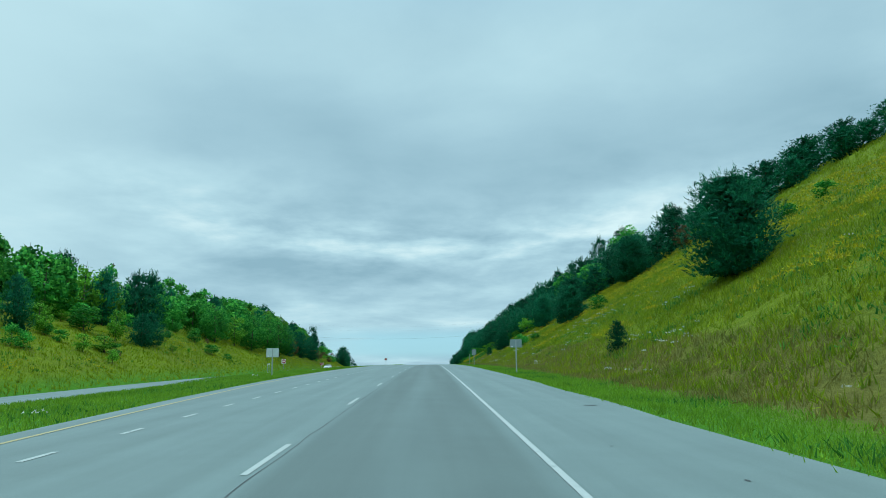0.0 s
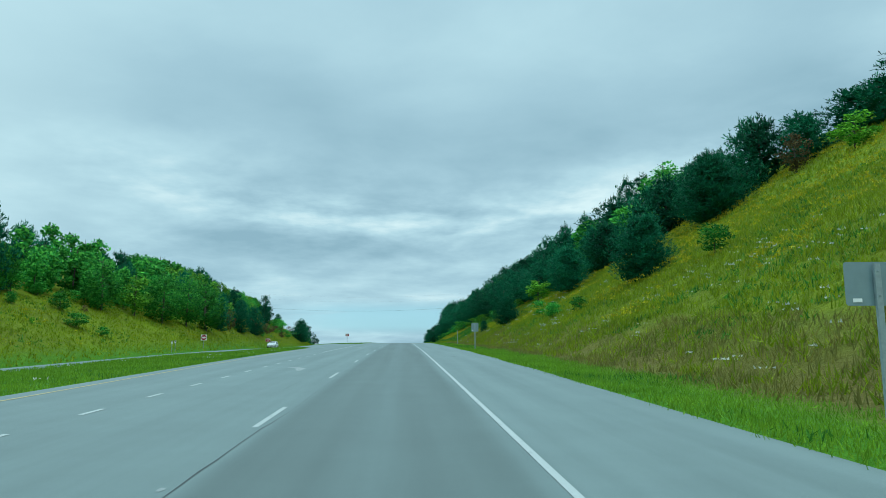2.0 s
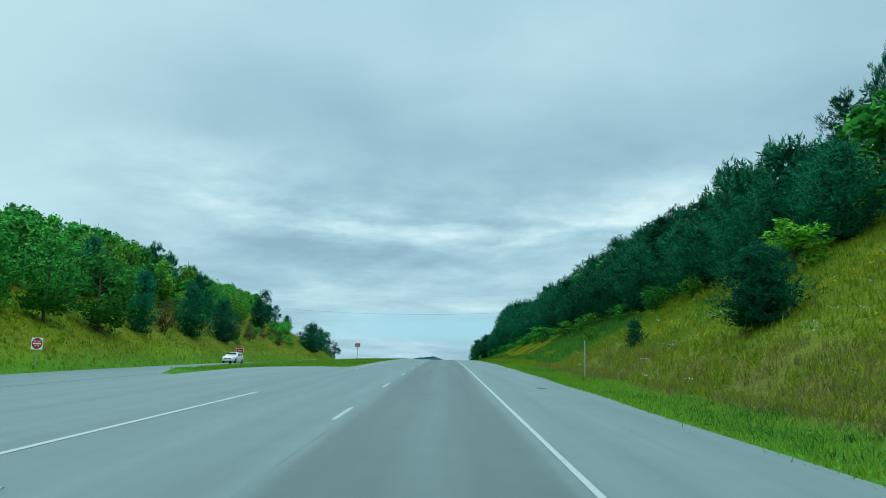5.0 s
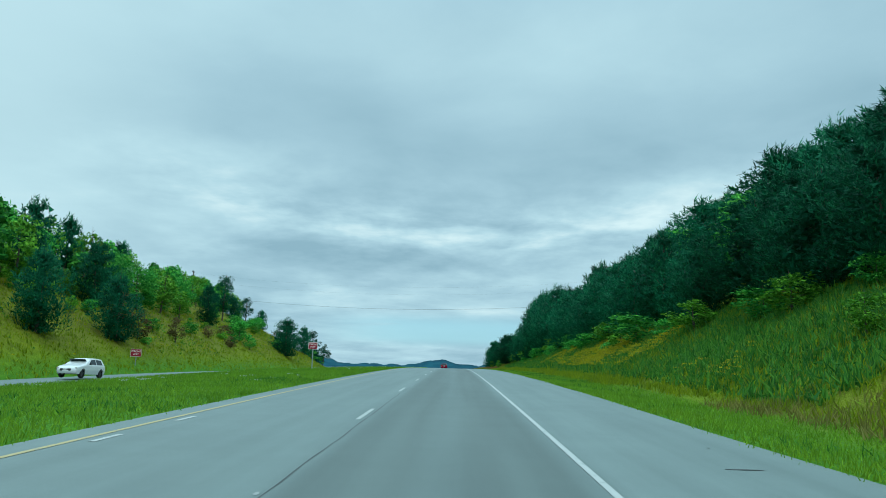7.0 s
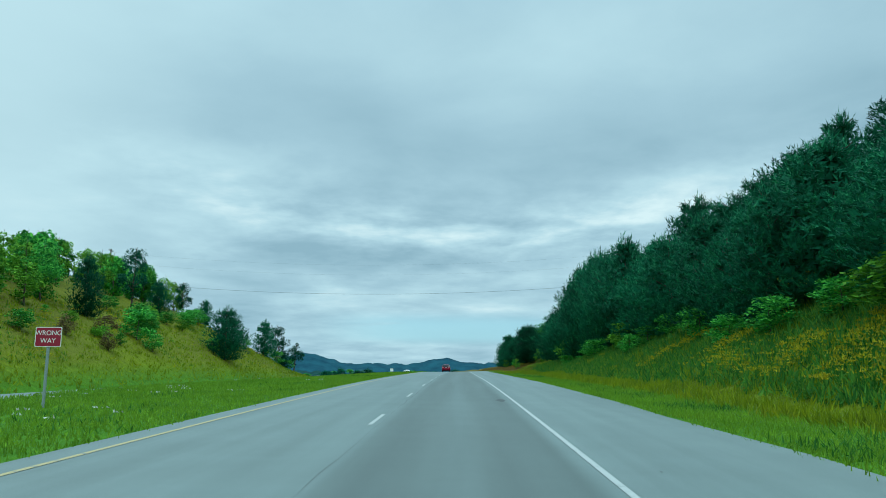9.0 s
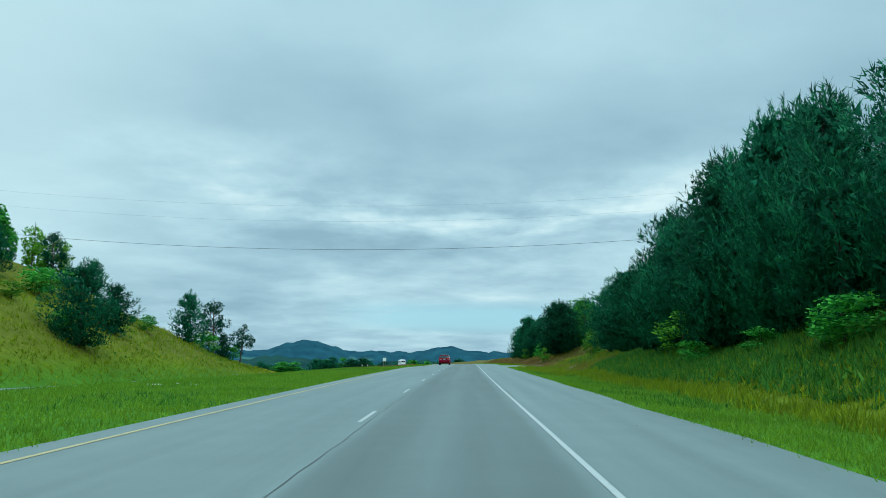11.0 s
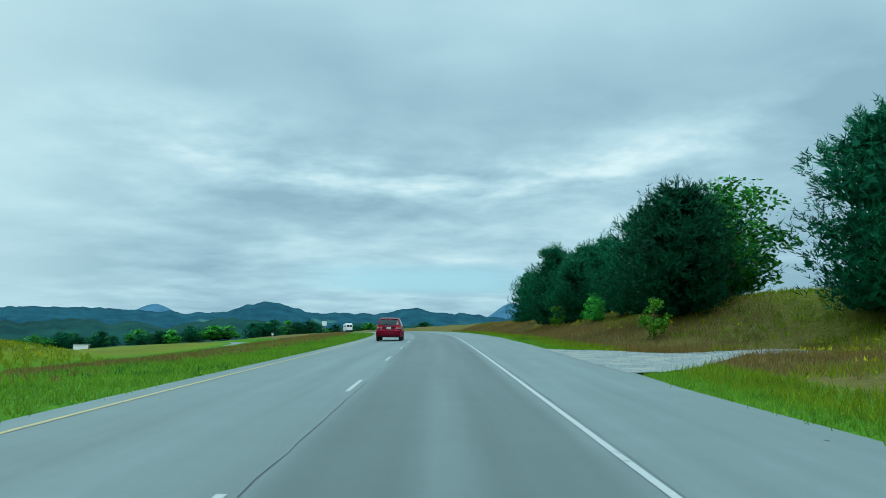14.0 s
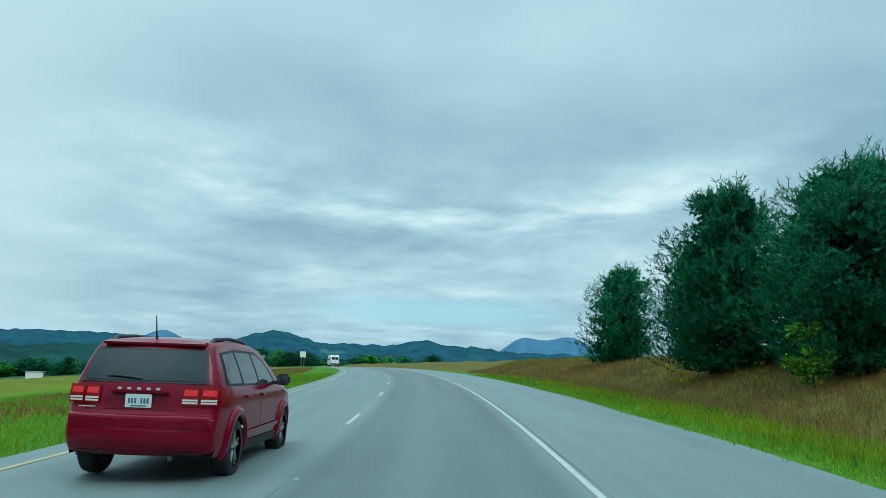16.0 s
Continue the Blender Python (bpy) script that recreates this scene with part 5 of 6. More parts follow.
# ---- vehicles ----
RED_PAINT = plain("red_car_paint", (0.175, 0.0008, 0.016), 0.16, 0.0, vary=0.06, scale=3, coat=0.0)
RED_DEEP = plain("red_bumper_paint", (0.15, 0.0008, 0.014), 0.26, 0.0, vary=0.06, scale=3, coat=0.0)
for m_ in (RED_PAINT, RED_DEEP):
    m_.node_tree.nodes["Principled BSDF"].inputs["Specular IOR Level"].default_value = 0.22
VAN_PAINT = plain("white_van_paint", (0.72, 0.73, 0.72), 0.35, vary=0.04, scale=2, coat=0.4)
CAR_PAINT = plain("silver_white_paint", (0.60, 0.62, 0.62), 0.35, vary=0.04, scale=2, coat=0.4)
BLACK_PLASTIC = plain("black_plastic", (0.018, 0.020, 0.022), 0.6, vary=0.2)
RUBBER = plain("tyre_rubber", (0.016, 0.017, 0.018), 0.85, vary=0.25, scale=20)
ALLOY = plain("dark_alloy", (0.10, 0.11, 0.12), 0.35, 0.8, vary=0.15)
ALLOY_EDGE = plain("machined_alloy", (0.50, 0.52, 0.53), 0.3, 0.8, vary=0.1)
MIRROR = plain("door_mirror_glass", (0.20, 0.25, 0.26), 0.08, 1.0, vary=0.04)
CHROME = plain("chrome", (0.65, 0.67, 0.68), 0.35, 0.4, vary=0.05)
PLATE_MAT = plain("plate_white", (0.62, 0.66, 0.66), 0.5, vary=0.06, scale=20)
PLATE_INK = plain("plate_ink", (0.05, 0.12, 0.22), 0.6)
LENS_WHITE = plain("clear_lens", (0.55, 0.53, 0.50), 0.2, vary=0.1, scale=30)


def glass_material():
    mat, nt, b = material("tinted_glass", 0.04)
    f = noise_node(nt, 1.5, 3.0)
    nt.links.new(ramp(nt, f, (0.3, (0.006, 0.014, 0.016)), (0.7, (0.014, 0.026, 0.030))), b.inputs["Base Color"])
    b.inputs["IOR"].default_value = 1.45
    b.inputs["Specular IOR Level"].default_value = 0.42
    return mat


def lens_material():
    mat, nt, b = material("red_lens", 0.2)
    b.inputs["Specular IOR Level"].default_value = 0.2
    f = noise_node(nt, 26.0, 2.0)
    nt.links.new(ramp(nt, f, (0.3, (0.09, 0.001, 0.004)), (0.7, (0.19, 0.003, 0.006))), b.inputs["Base Color"])
    b.inputs["Emission Color"].default_value, b.inputs["Emission Strength"].default_value = (1, 0.03, 0.02, 1), 0.05
    return mat


def glow_material():
    mat, nt, b = material("lit_red_lens", 0.2)
    f = noise_node(nt, 14.0, 2.0)
    nt.links.new(ramp(nt, f, (0.3, (0.3, 0.004, 0.006)), (0.7, (0.45, 0.01, 0.012))), b.inputs["Base Color"])
    b.inputs["Emission Color"].default_value, b.inputs["Emission Strength"].default_value = (1, 0.02, 0.03, 1), 0.22
    return mat


GLASS, RED_LENS, LIT_LENS = glass_material(), lens_material(), glow_material()


class Shell:
    """A car body: a side outline from the rear sill over the roof to the front sill, and widths by height."""

    def __init__(self, outline, widths, sill, r=0.09, tail=0.10, nose=0.22, crown=0.03):
        P = np.array(outline, float)
        d = np.concatenate([[0], np.cumsum(np.linalg.norm(np.diff(P, axis=0), axis=1))])
        q = np.linspace(0, d[-1], 150)
        S = np.stack([np.interp(q, d, P[:, 0]), np.interp(q, d, P[:, 1])], 1)
        for _ in range(5):
            S[1:-1] = 0.25 * S[:-2] + 0.5 * S[1:-1] + 0.25 * S[2:]
        self.S, self.widths, self.sill, self.r, self.tail, self.nose, self.crown = S, np.array(widths, float), sill, r, tail, nose, crown
        self.length = P[:, 0].max()
        t = np.gradient(S, axis=0)
        t /= np.linalg.norm(t, axis=1)[:, None]
        self.N = np.stack([t[:, 1], -t[:, 0]], 1)

    def half(self, y, z):
        w = np.interp(z, self.widths[:, 0], self.widths[:, 1])
        e = np.clip((0.9 - y) / 0.9, 0, 1) ** 2 * 0.075 + np.clip((y - self.length + 1.1) / 1.1, 0, 1) ** 2 * 0.11
        return w * (1 - e)

    def bend(self, x, y):
        """How far corners sweep back in plan."""
        f = abs(x) / 0.9
        return self.tail * f ** 2.5 * np.clip(1 - y / 0.7, 0, 1) - self.nose * f ** 2.5 * np.clip(1 - (self.length - y) / 1.1, 0, 1)

    def body(self, arches, ra):
        V, F = [], []
        ws = np.linspace(-1, 1, 13)
        ths = np.radians((30, 60, 90))
        ring = []
        for i, (p, n) in enumerate(zip(self.S, self.N)):
            row = []
            hw = float(self.half(*(p + n * self.r)))
            pts = []
            for th in ths[::-1]:
                pts.append((-(hw - self.r + self.r * math.sin(th)), self.r * (1 - math.cos(th))))
            for w in ws:
                pts.append((w * (hw - self.r), -self.crown * (1 - w * w)))
            for th in ths:
                pts.append((hw - self.r + self.r * math.sin(th), self.r * (1 - math.cos(th))))
            for x, ins in pts:
                q = p + n * ins
                row.append(len(V))
                V.append((x, q[0] + self.bend(x, q[0]), q[1]))
            ring.append(row)
        for a, b in zip(ring, ring[1:]):
            for k in range(len(a) - 1):
                F.append((a[k], a[k + 1], b[k + 1], b[k]))
        m = len(self.S)
        top = self.S + self.N * self.r
        lo = np.linspace(0, 1, m)
        ylo = top[0, 0] + (top[-1, 0] - top[0, 0]) * lo
        rows = 22
        for sgn in (-1, 1):
            grid = {}
            for i in range(m):
                for j in range(rows + 1):
                    f = j / rows
                    y = top[i, 0] * (1 - f) + ylo[i] * f
                    z = top[i, 1] * (1 - f) + self.sill * f
                    inside = False
                    for c, rr in ((a, ra) for a in arches):
                        dx, dz = y - c, z - 0.35
                        d = math.hypot(dx, dz)
                        if d < rr:
                            inside = d < rr * 0.86
                            y, z = c + dx / d * rr, 0.35 + dz / d * rr
                    x = sgn * float(self.half(y, z))
                    grid[i, j] = (len(V), inside, (y, z))
                    V.append((x, y + self.bend(x, y), z))
            for i in range(m - 1):
                for j in range(rows):
                    q = [grid[i, j], grid[i + 1, j], grid[i + 1, j + 1], grid[i, j + 1]]
                    cen = np.mean([a[2] for a in q], axis=0)
                    if all(any(math.hypot(a[2][0] - c, a[2][1] - 0.35) <= ra + 1e-4 for c in arches) for a in q) and any(math.hypot(cen[0] - c, cen[1] - 0.35) < ra for c in arches):
                        continue
                    ids = [a[0] for a in q]
                    F.append(tuple(ids if sgn > 0 else ids[::-1]))
        return V, F

    def side_panel(self, pts, sgn, out):
        """A flat-ish panel set on the side, from a (y, z) outline."""
        n = 6
        P = []
        for a, b in zip(pts, pts[1:] + pts[:1]):
            for k in range(n):
                P.append((a[0] + (b[0] - a[0]) * k / n, a[1] + (b[1] - a[1]) * k / n))
        c = np.mean(P, axis=0)
        V = []
        for f in (1.0, 0.66, 0.33):
            for y, z in P:
                y2, z2 = c[0] + (y - c[0]) * f, c[1] + (z - c[1]) * f
                x = sgn * (float(self.half(y2, z2)) + out)
                V.append((x, y2 + self.bend(x, y2), z2))
        x = sgn * (float(self.half(*c)) + out)
        V.append((x, c[0] + self.bend(x, c[0]), c[1]))
        m = len(P)
        F = []
        for r in range(2):
            for k in range(m):
                F.append((r * m + k, r * m + (k + 1) % m, (r + 1) * m + (k + 1) % m, (r + 1) * m + k))
        for k in range(m):
            F.append((2 * m + k, 2 * m + (k + 1) % m, 3 * m))
        if sgn < 0:
            F = [f[::-1] for f in F]
        return V, F

    def rear_y(self, x, z):
        half = len(self.S) // 3
        k = np.argmin(abs(self.S[:half, 1] - z))
        y = float(np.interp(z, *zip(*sorted((float(b), float(a)) for a, b in self.S[:half]))))
        return y - self.crown * (1 - min(1, abs(x) / 0.85) ** 2) + float(self.bend(x, y))

    def rear_panel(self, x0, x1, z0, z1, out, slant=0.0, nx=10, nz=6):
        V = []
        for j in range(nz + 1):
            z = z0 + (z1 - z0) * j / nz
            for i in range(nx + 1):
                x = x0 + (x1 - x0) * i / nx
                x *= 1 - slant * (z - z0)
                V.append((x, self.rear_y(x, z) - out, z))
        return V, grid_faces(nz + 1, nx + 1)


def wheel(parent, x, y, r, w, side, rim_mat, edge_mat, spokes=5):
    wh = new("wheel")
    wh.parent = parent
    wh.location = (x, y, r)
    prof = [(r * 0.66, -w / 2), (r * 0.90, -w / 2), (r * 0.97, -w * 0.42), (r, -w * 0.25), (r, w * 0.25), (r * 0.97, w * 0.42), (r * 0.90, w / 2), (r * 0.66, w / 2)]
    n = 36
    V = [(d, rr * math.cos(2 * math.pi * k / n), rr * math.sin(2 * math.pi * k / n)) for rr, d in prof for k in range(n)]
    F = [(i * n + k, i * n + (k + 1) % n, (i + 1) * n + (k + 1) % n, (i + 1) * n + k) for i in range(len(prof) - 1) for k in range(n)]
    mesh_object("tyre", V, F, RUBBER, wh, smooth=True)
    bm = bmesh.new()
    bmesh.ops.create_cone(bm, cap_ends=True, segments=32, radius1=r * 0.67, radius2=r * 0.67, depth=w * 0.5, matrix=pose(side * w * 0.02, 0, 0, 0, 90, 0))
    part("rim", bm, rim_mat, wh, "dark alloy rim")
    for k in range(spokes):
        for d in (-9, 9):
            bm = bmesh.new()
            box(bm, (0.02, r * 0.07, r * 0.58), (side * w * 0.36, 0, r * 0.37), 0.004)
            bmesh.ops.rotate(bm, verts=bm.verts, cent=(0, 0, 0), matrix=Matrix.Rotation(radians(72 * k + d), 3, "X"))
            part("spoke", bm, edge_mat, wh)
    bm = bmesh.new()
    bmesh.ops.create_cone(bm, cap_ends=True, segments=16, radius1=r * 0.14, radius2=r * 0.11, depth=0.03, matrix=pose(side * w * 0.37, 0, 0, 0, 90 * side, 0))
    part("hub_cap", bm, rim_mat, wh)
    return wh


def arch_lip(shell, c, ra, sgn, mat, parent, wide=0.085):
    V, F = [], []
    n = 22
    for k in range(n + 1):
        a = radians(-12 + 204 * k / n)
        for rr, o in ((ra - 0.012, 0.0), (ra + 0.005, 0.044), (ra + wide, 0.036), (ra + wide + 0.025, 0.0)):
            y, z = c + rr * math.cos(a), 0.35 + rr * math.sin(a)
            x = sgn * (float(shell.half(y, z)) + o)
            V.append((x, y + float(shell.bend(x, y)), z))
    for k in range(n):
        for j in range(3):
            i = k * 4 + j
            f = (i, i + 1, i + 5, i + 4)
            F.append(f if sgn < 0 else f[::-1])
    mesh_object("wheel_arch", V, F, mat, parent, smooth=True)


def number_plate(parent, y, z, w=0.30, h=0.15):
    pl = part("number_plate", plate(w, h, 0.006, 0.012), PLATE_MAT, parent, "pale number plate with illegible marks")
    pl.location = (0, y, z)
    for k in range(7):
        if k == 3:
            continue
        bm = bmesh.new()
        box(bm, (0.022, 0.002, 0.058), (-0.105 + k * 0.035, -0.003, 0.0))
        part("mark", bm, PLATE_INK, pl)
    bm = bmesh.new()
    box(bm, (0.18, 0.002, 0.012), (0, -0.003, -0.055))
    part("mark", bm, PLATE_INK, pl)


def red_suv(s, u, rz):
    x, y, z = (float(v) for v in on_road(s, u, 0.005))
    car = thing("suv", (x, y, z), "dark red family SUV with tinted windows and black roof rails", "car", "cars", rz)
    outline = [(0.12, 0.34), (0.03, 0.42), (0.0, 0.55), (0.02, 0.70), (0.10, 0.76), (0.12, 0.80), (0.13, 0.95), (0.17, 1.10), (0.26, 1.28), (0.38, 1.48), (0.42, 1.56), (0.52, 1.615), (1.0, 1.65),
               (1.7, 1.66), (2.4, 1.63), (2.85, 1.54), (3.25, 1.33), (3.60, 1.12), (3.9, 1.07), (4.4, 0.99), (4.70, 0.86), (4.84, 0.68), (4.88, 0.5), (4.82, 0.34)]
    widths = [(0.25, 0.84), (0.4, 0.895), (0.62, 0.912), (0.85, 0.907), (1.0, 0.892), (1.07, 0.873), (1.3, 0.80), (1.55, 0.70), (1.7, 0.64)]
    sh = Shell(outline, widths, 0.30, tail=0.16)
    V, F = sh.body((0.98, 3.85), 0.40)
    mesh_object("body", V, F, RED_PAINT, car, smooth=True)["label"] = "dark red painted body"
    for sgn in (-1, 1):
        def panel(name, pts, mat, out, label=""):
            V_, F_ = sh.side_panel(pts, sgn, out)
            ob = mesh_object(name, V_, F_, mat, car, smooth=True)
            if label:
                ob["label"] = label
            return ob
        panel("window_trim", [(0.55, 1.10), (0.62, 1.50), (1.3, 1.555), (2.35, 1.545), (2.78, 1.42), (3.30, 1.10)], BLACK_PLASTIC, 0.004, "black window surround")
        panel("side_window", [(0.62, 1.135), (0.70, 1.475), (1.20, 1.515), (1.28, 1.13)], GLASS, 0.008, "tinted rear quarter window")
        panel("side_window", [(1.36, 1.125), (1.28, 1.52), (2.05, 1.515), (2.14, 1.115)], GLASS, 0.008, "tinted rear door window")
        panel("side_window", [(2.23, 1.115), (2.14, 1.512), (2.36, 1.505), (2.72, 1.40), (3.14, 1.12)], GLASS, 0.008, "front door window")
        panel("rocker_trim", [(1.42, 0.27), (1.42, 0.40), (3.42, 0.40), (3.42, 0.27)], BLACK_PLASTIC, 0.012, "black sill cladding")
        panel("door_moulding", [(1.45, 0.47), (1.45, 0.525), (3.40, 0.545), (3.40, 0.49)], RED_PAINT, 0.022, "red side moulding")
        for ya in (1.34, 2.20, 3.22):
            panel("door_gap", [(ya - 0.004, 0.42), (ya + 0.004, 0.42), (ya + 0.004, 1.09), (ya - 0.004, 1.09)], BLACK_PLASTIC, 0.003, "dark shut line")
        for ya in (1.50, 2.36):
            bm = bmesh.new()
            zz = 0.965
            box(bm, (0.035, 0.22, 0.038), (sgn * (float(sh.half(ya, zz)) + 0.018), ya, zz), 0.012)
            part("door_handle", bm, RED_PAINT, car, "red door handle")
        # lamp wraps round the corner
        V_, F_ = sh.side_panel([(0.20, 0.89), (0.20, 1.085), (0.36, 1.075), (0.47, 1.03), (0.42, 0.93)], sgn, 0.010)
        mesh_object("tail_light", V_, F_, RED_LENS, car, smooth=True)["label"] = "red tail lamp on the corner"
        for xa, xb in ((0.47, 0.655), (0.67, 0.86)):
            V_, F_ = sh.rear_panel(sgn * xa, sgn * xb, 0.885, 1.09, 0.014)
            lamp = mesh_object("tail_light", V_, F_ if sgn > 0 else F_[:, ::-1], RED_LENS, car, smooth=True)
            lamp["label"] = "red tail lamp with clear strips"
            V2, F2 = sh.rear_panel(sgn * (xa + 0.022), sgn * (xb - 0.022), 0.995, 1.062, 0.018, nz=1)
            mesh_object("bulb_glow", V2, F2 if sgn > 0 else F2[:, ::-1], LIT_LENS, lamp)["label"] = "lit red lamp behind the lens"
            for zz in (0.905, 0.935):
                V2, F2 = sh.rear_panel(sgn * (xa + 0.01), sgn * (xb - 0.01), zz, zz + 0.02, 0.018, nz=1)
                mesh_object("clear_strip", V2, F2 if sgn > 0 else F2[:, ::-1], LENS_WHITE, lamp)
        # roof rail
        V_, F_ = tube([(sgn * 0.59, 0.66, 1.60), (sgn * 0.60, 0.78, 1.655), (sgn * 0.61, 1.4, 1.69), (sgn * 0.60, 2.1, 1.675), (sgn * 0.59, 2.32, 1.63), (sgn * 0.585, 2.40, 1.57)], (0.03, 0.028, 0.022, 0.022, 0.026, 0.025), 8)
        mesh_object("roof_rail", V_, F_, BLACK_PLASTIC, car, smooth=True)["label"] = "black roof rail"
        # mirror
        bm = bmesh.new()
        box(bm, (0.20, 0.13, 0.165), (sgn * 1.03, 3.06, 1.16), 0.035)
        mir = part("wing_mirror", bm, BLACK_PLASTIC, car, "black wing mirror")
        bm = bmesh.new()
        box(bm, (0.16, 0.006, 0.125), (sgn * 1.03, 2.994, 1.16), 0.002)
        part("mirror_glass", bm, MIRROR, mir, "mirror glass")
        bm = bmesh.new()
        box(bm, (0.12, 0.06, 0.05), (sgn * 0.90, 3.08, 1.11), 0.01)
        part("mirror_foot", bm, BLACK_PLASTIC, mir)
        for ya in (0.98, 3.85):
            arch_lip(sh, ya, 0.40, sgn, RED_PAINT, car)
            wheel(car, sgn * 0.80, ya, 0.352, 0.225, sgn, ALLOY, ALLOY_EDGE)
    # rear
    for name, a, mat, label in (
            ("rear_window_trim", (-0.74, 0.74, 1.13, 1.525, 0.008, 0.30), BLACK_PLASTIC, "black rear window surround"),
            ("rear_window", (-0.70, 0.70, 1.155, 1.50, 0.014, 0.30), GLASS, "tinted rear window"),
            ("plate_recess", (-0.40, 0.40, 0.83, 1.0, 0.006, -0.25), RED_DEEP, "recess for the number plate"),
            ("bumper_step", (-0.84, 0.84, 0.722, 0.732, 0.008, 0.0), BLACK_PLASTIC, "dark gap above the bumper"),
            # black strip painted where the bumper's lower edge falls into shade
            ("lower_valance", (-0.70, 0.70, 0.345, 0.365, 0.010, 0.0), BLACK_PLASTIC, "black strip standing for the shade under the bumper")):
        x0, x1, z0, z1, out, sl = a
        V_, F_ = sh.rear_panel(x0, x1, z0, z1, out, sl, nx=16)
        mesh_object(name, V_, F_, mat, car, smooth=True)["label"] = label
    # bumper ledge catching the sky
    V_ = []
    prof = ((0.780, -0.04), (0.770, 0.020), (0.752, 0.036), (0.71, 0.034), (0.63, 0.006))
    for zz, o in prof:
        for k in range(17):
            xx = -0.80 + 1.60 * k / 16
            V_.append((xx, sh.rear_y(xx, min(zz, 0.70)) - o, zz))
    mesh_object("bumper_ledge", V_, grid_faces(5, 17)[:, ::-1], RED_PAINT, car, smooth=False)["label"] = "red ledge along the rear bumper"
    # spoiler over the window
    bm = bmesh.new()
    box(bm, (1.22, 0.20, 0.030), (0, 0.47, 1.592), 0.014, rot=Matrix.Rotation(radians(10), 4, "X"))
    part("spoiler", bm, RED_PAINT, car, "red roof spoiler")
    bm = bmesh.new()
    box(bm, (0.66, 0.05, 0.035), (0, 0.085, 1.02), 0.012)
    part("tailgate_trim", bm, RED_DEEP, car, "red trim bar above the plate")
    number_plate(car, 0.07, 0.925)
    for k in range(5):
        bm = bmesh.new()
        box(bm, (0.045, 0.006, 0.028), (-0.22 + k * 0.11, 0.055, 1.062), 0.004)
        part("badge", bm, CHROME, car, "plain bright badge bar")
    bm = bmesh.new()
    box(bm, (0.20, 0.006, 0.014), (-0.60, 0.125, 0.845), 0.003)
    part("badge", bm, CHROME, car, "small plain badge bar")
    V_, F_ = tube([(-0.02, 0.165, 1.17), (-0.10, 0.155, 1.185), (-0.36, 0.17, 1.205), (-0.42, 0.175, 1.20)], (0.02, 0.014, 0.010, 0.007), 6)
    mesh_object("rear_wiper", V_, F_, BLACK_PLASTIC, car, smooth=True)["label"] = "black rear wiper"
    V_, F_ = tube([(-0.05, 0.62, 1.64), (-0.05, 0.60, 1.70), (-0.05, 0.54, 1.92)], (0.022, 0.010, 0.006), 6)
    mesh_object("aerial", V_, F_, BLACK_PLASTIC, car, smooth=True)["label"] = "short black roof aerial"
    bm = bmesh.new()
    box(bm, (1.30, 3.7, 0.06), (0, 2.4, 0.30))
    part("underside", bm, BLACK_PLASTIC, car, "dark underside")
    bm = bmesh.new()
    bmesh.ops.create_cone(bm, cap_ends=True, segments=14, radius1=0.032, radius2=0.032, depth=0.3, matrix=pose(0.40, 0.24, 0.30, 90, 0, 0))
    part("exhaust", bm, ALLOY, car, "dark exhaust tip")
    bm = bmesh.new()
    box(bm, (1.25, 0.02, 0.60), (0, 3.27, 1.36), 0.0, rot=None)
    bmesh.ops.rotate(bm, verts=bm.verts, cent=(0, 3.27, 1.34), matrix=Matrix.Rotation(radians(-58), 3, "X"))
    part("windscreen", bm, GLASS, car, "windscreen")
    return car


SUV_S, SUV_U, SUV_TURN = 391.4, -5.16, -0.8
red_suv(SUV_S, SUV_U, SUV_TURN)


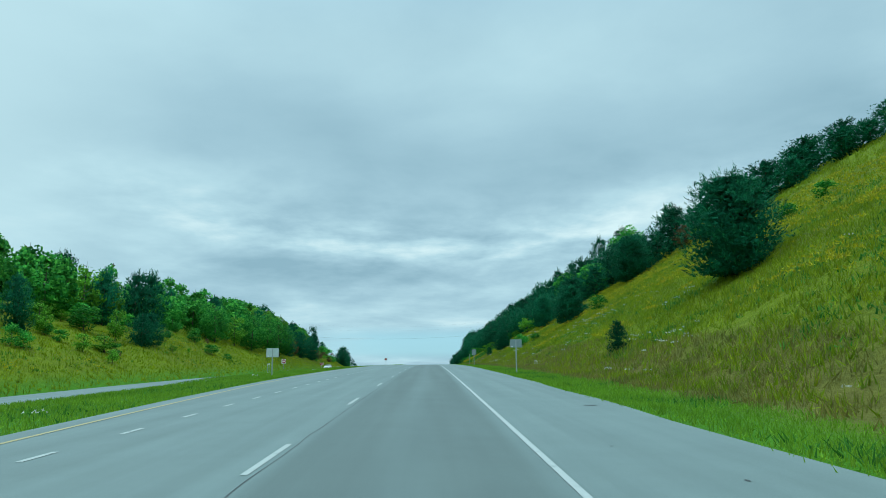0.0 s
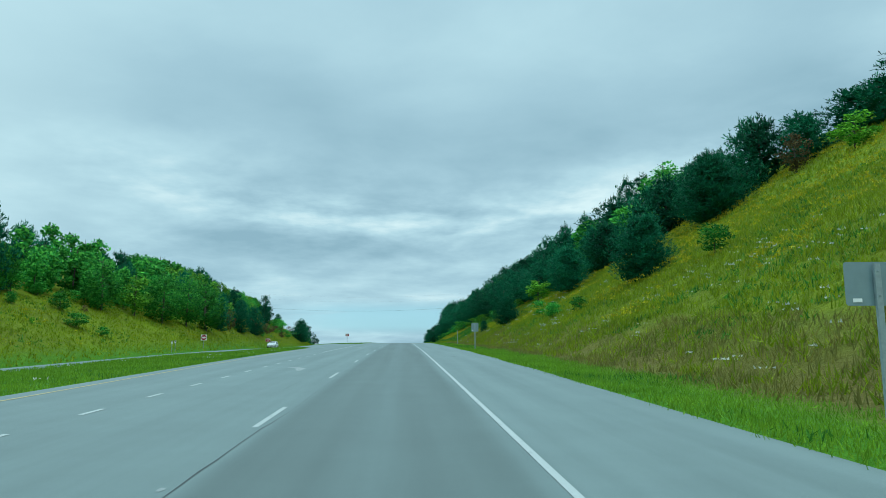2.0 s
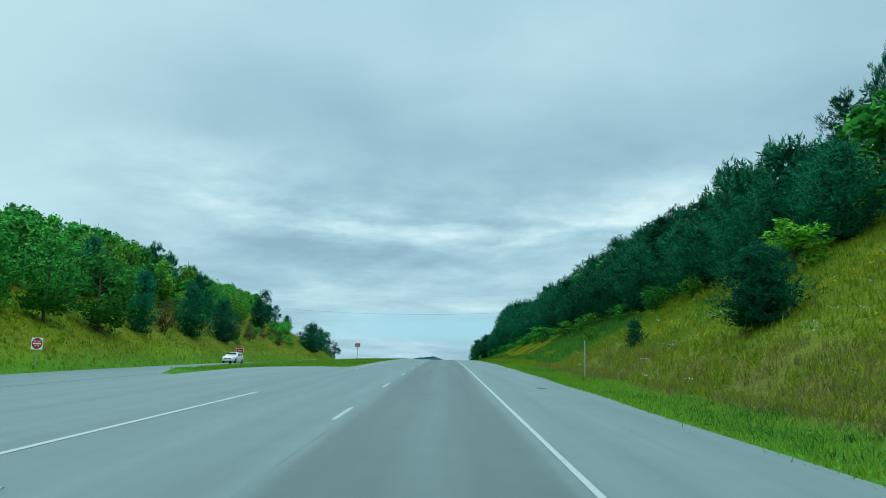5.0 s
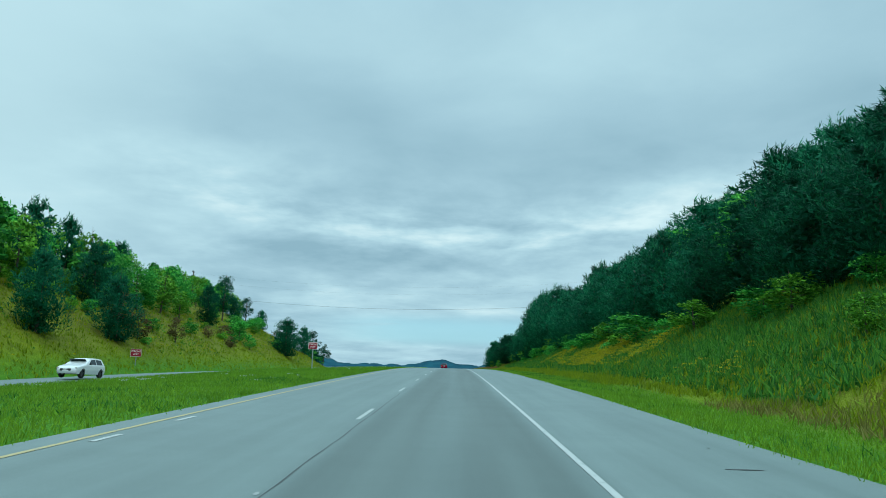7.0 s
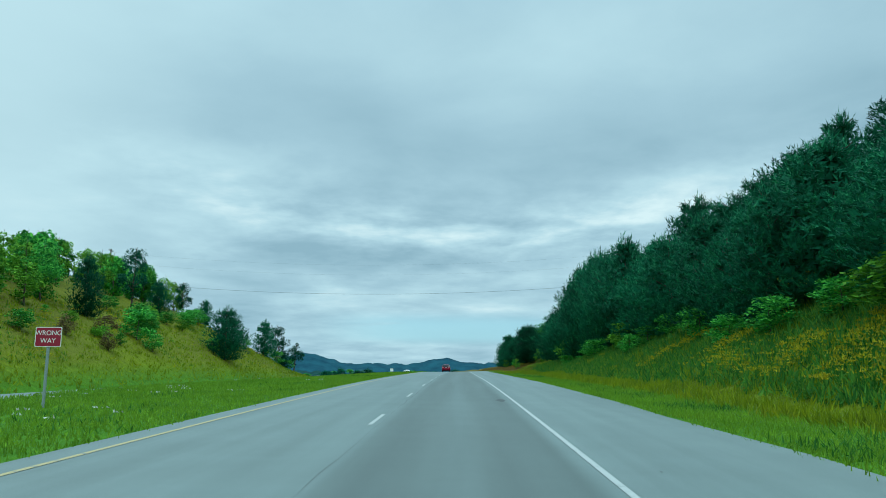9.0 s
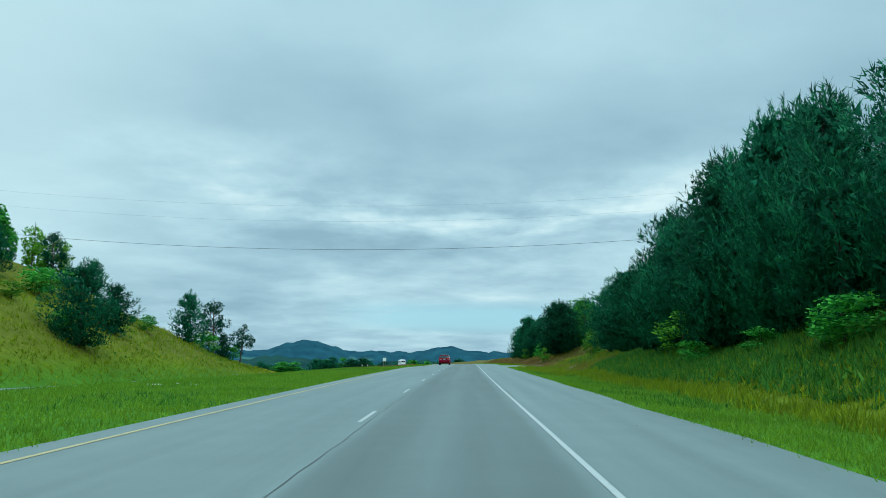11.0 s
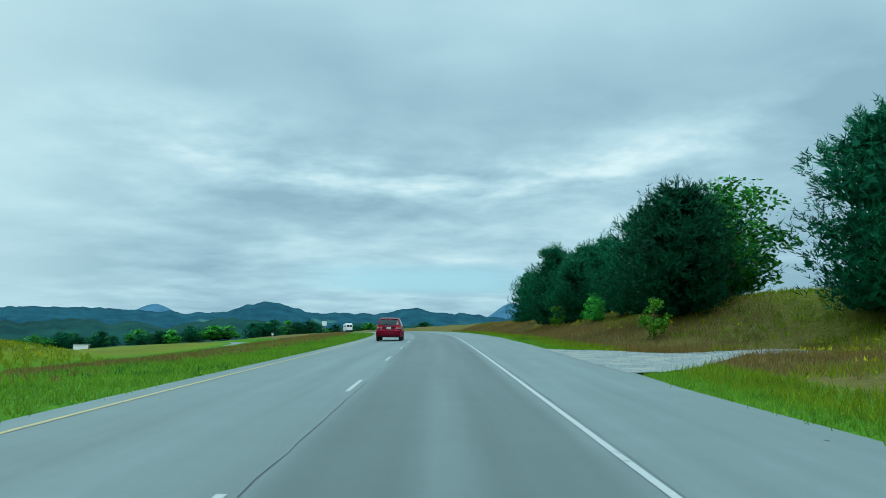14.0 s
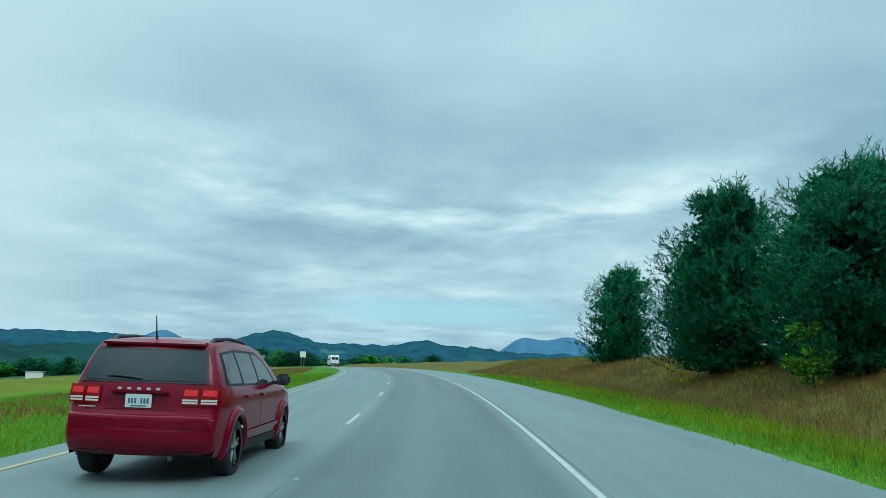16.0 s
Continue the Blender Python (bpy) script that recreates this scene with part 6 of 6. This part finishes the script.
def white_van(s, u, rz):
    x, y, z = (float(v) for v in on_road(s, u, 0.005))
    car = thing("van", (x, y, z), "tall white passenger van seen from behind on the highway", "van", "", rz)
    outline = [(0.10, 0.40), (0.02, 0.48), (0.0, 0.66), (0.05, 0.80), (0.07, 1.2), (0.12, 1.8), (0.20, 2.30), (0.34, 2.42), (0.9, 2.46), (3.0, 2.46), (4.2, 2.40), (4.6, 2.15), (5.0, 1.62), (5.25, 1.25), (5.7, 1.05), (5.88, 0.8), (5.9, 0.5), (5.85, 0.38)]
    widths = [(0.3, 0.93), (0.6, 0.98), (1.2, 0.985), (1.7, 0.95), (2.2, 0.87), (2.5, 0.78)]
    sh = Shell(outline, widths, 0.36, tail=0.06)
    V, F = sh.body((1.1, 4.75), 0.42)
    mesh_object("body", V, F, VAN_PAINT, car, smooth=True)["label"] = "white painted body"
    for sgn in (-1, 1):
        for pts in ([(0.4, 1.42), (0.45, 1.98), (1.7, 1.98), (1.7, 1.42)], [(1.8, 1.42), (1.8, 1.98), (3.1, 1.98), (3.1, 1.42)], [(3.25, 1.40), (3.25, 1.98), (4.1, 1.98), (4.75, 1.40)]):
            V_, F_ = sh.side_panel(pts, sgn, 0.008)
            mesh_object("side_window", V_, F_, GLASS, car, smooth=True)["label"] = "tinted side window"
        V_, F_ = sh.rear_panel(sgn * 0.05, sgn * 0.74, 1.48, 2.02, 0.012, 0.08)
        mesh_object("rear_window", V_, F_ if sgn > 0 else F_[:, ::-1], GLASS, car, smooth=True)["label"] = "tinted rear door window"
        V_, F_ = sh.rear_panel(sgn * 0.82, sgn * 0.92, 0.95, 1.40, 0.014)
        mesh_object("tail_light", V_, F_ if sgn > 0 else F_[:, ::-1], RED_LENS, car, smooth=True)["label"] = "tall red tail lamp"
        bm = bmesh.new()
        box(bm, (0.20, 0.12, 0.34), (sgn * 1.15, 4.70, 1.55), 0.04)
        part("wing_mirror", bm, BLACK_PLASTIC, car, "black wing mirror")
        for ya in (1.1, 4.75):
            wheel(car, sgn * 0.84, ya, 0.36, 0.24, sgn, ALLOY, ALLOY)
        bm = bmesh.new()
        box(bm, (0.05, 0.03, 0.12), (sgn * 0.07, 0.045, 1.2), 0.01)
        part("door_handle", bm, BLACK_PLASTIC, car, "black rear door handle")
    V_, F_ = sh.rear_panel(-0.95, 0.95, 0.45, 0.72, 0.02, nx=16)
    mesh_object("rear_bumper", V_, F_, BLACK_PLASTIC, car, smooth=True)["label"] = "black rear bumper"
    V_, F_ = sh.rear_panel(-0.006, 0.006, 0.80, 2.2, 0.008)
    mesh_object("door_gap", V_, F_, BLACK_PLASTIC, car)["label"] = "dark gap between the rear doors"
    bm = bmesh.new()
    box(bm, (0.36, 0.03, 0.05), (0, 0.20, 2.40), 0.01)
    part("brake_lamp", bm, RED_LENS, car, "high red brake lamp")
    number_plate(car, 0.03, 0.9)
    bm = bmesh.new()
    box(bm, (1.7, 5.2, 0.06), (0, 2.9, 0.36))
    part("underside", bm, BLACK_PLASTIC, car, "dark underside")


VAN_S = 556.0
white_van(VAN_S, -2.2, math.degrees(float(np.interp(VAN_S, ss, head))))


def pale_car(s, u, rz):
    x, y, z = (float(v) for v in on_road(s, u, float(opposite(s)) + 0.005))
    car = thing("car", (x, y, z), "pale silver estate car on the opposite carriageway, front showing", "car", "cars", rz)
    outline = [(0.10, 0.32), (0.02, 0.45), (0.0, 0.62), (0.05, 0.80), (0.14, 0.98), (0.42, 1.40), (0.6, 1.48), (1.6, 1.52), (2.3, 1.48), (2.8, 1.25), (3.2, 1.02), (3.6, 0.96), (4.3, 0.86), (4.52, 0.7), (4.58, 0.5), (4.52, 0.32)]
    widths = [(0.25, 0.80), (0.6, 0.89), (0.9, 0.88), (1.0, 0.85), (1.3, 0.72), (1.55, 0.62)]
    sh = Shell(outline, widths, 0.28)
    V, F = sh.body((0.85, 3.65), 0.37)
    mesh_object("body", V, F, CAR_PAINT, car, smooth=True)["label"] = "silver-white painted body"
    for sgn in (-1, 1):
        for pts in ([(0.6, 1.02), (0.7, 1.38), (1.5, 1.42), (1.55, 1.02)], [(1.62, 1.02), (1.58, 1.42), (2.2, 1.38), (2.75, 1.04)]):
            V_, F_ = sh.side_panel(pts, sgn, 0.008)
            mesh_object("side_window", V_, F_, GLASS, car, smooth=True)["label"] = "dark side window"
        bm = bmesh.new()
        box(bm, (0.34, 0.10, 0.15), (sgn * 0.62, 4.36, 0.70), 0.03)
        part("headlight", bm, LENS_WHITE, car, "clear headlight")
        for ya in (0.85, 3.65):
            wheel(car, sgn * 0.76, ya, 0.33, 0.21, sgn, ALLOY, ALLOY)
        bm = bmesh.new()
        box(bm, (0.18, 0.10, 0.13), (sgn * 0.97, 2.75, 1.06), 0.03)
        part("wing_mirror", bm, BLACK_PLASTIC, car)
    bm = bmesh.new()
    box(bm, (0.85, 0.08, 0.20), (0, 4.54, 0.58), 0.03)
    part("grille", bm, BLACK_PLASTIC, car, "dark front grille")
    bm = bmesh.new()
    box(bm, (1.25, 0.02, 0.62), (0, 2.76, 1.265))
    bmesh.ops.rotate(bm, verts=bm.verts, cent=(0, 2.76, 1.265), matrix=Matrix.Rotation(radians(-58), 3, "X"))
    part("windscreen", bm, GLASS, car, "windscreen")


pale_car(227, -30.3, 177)
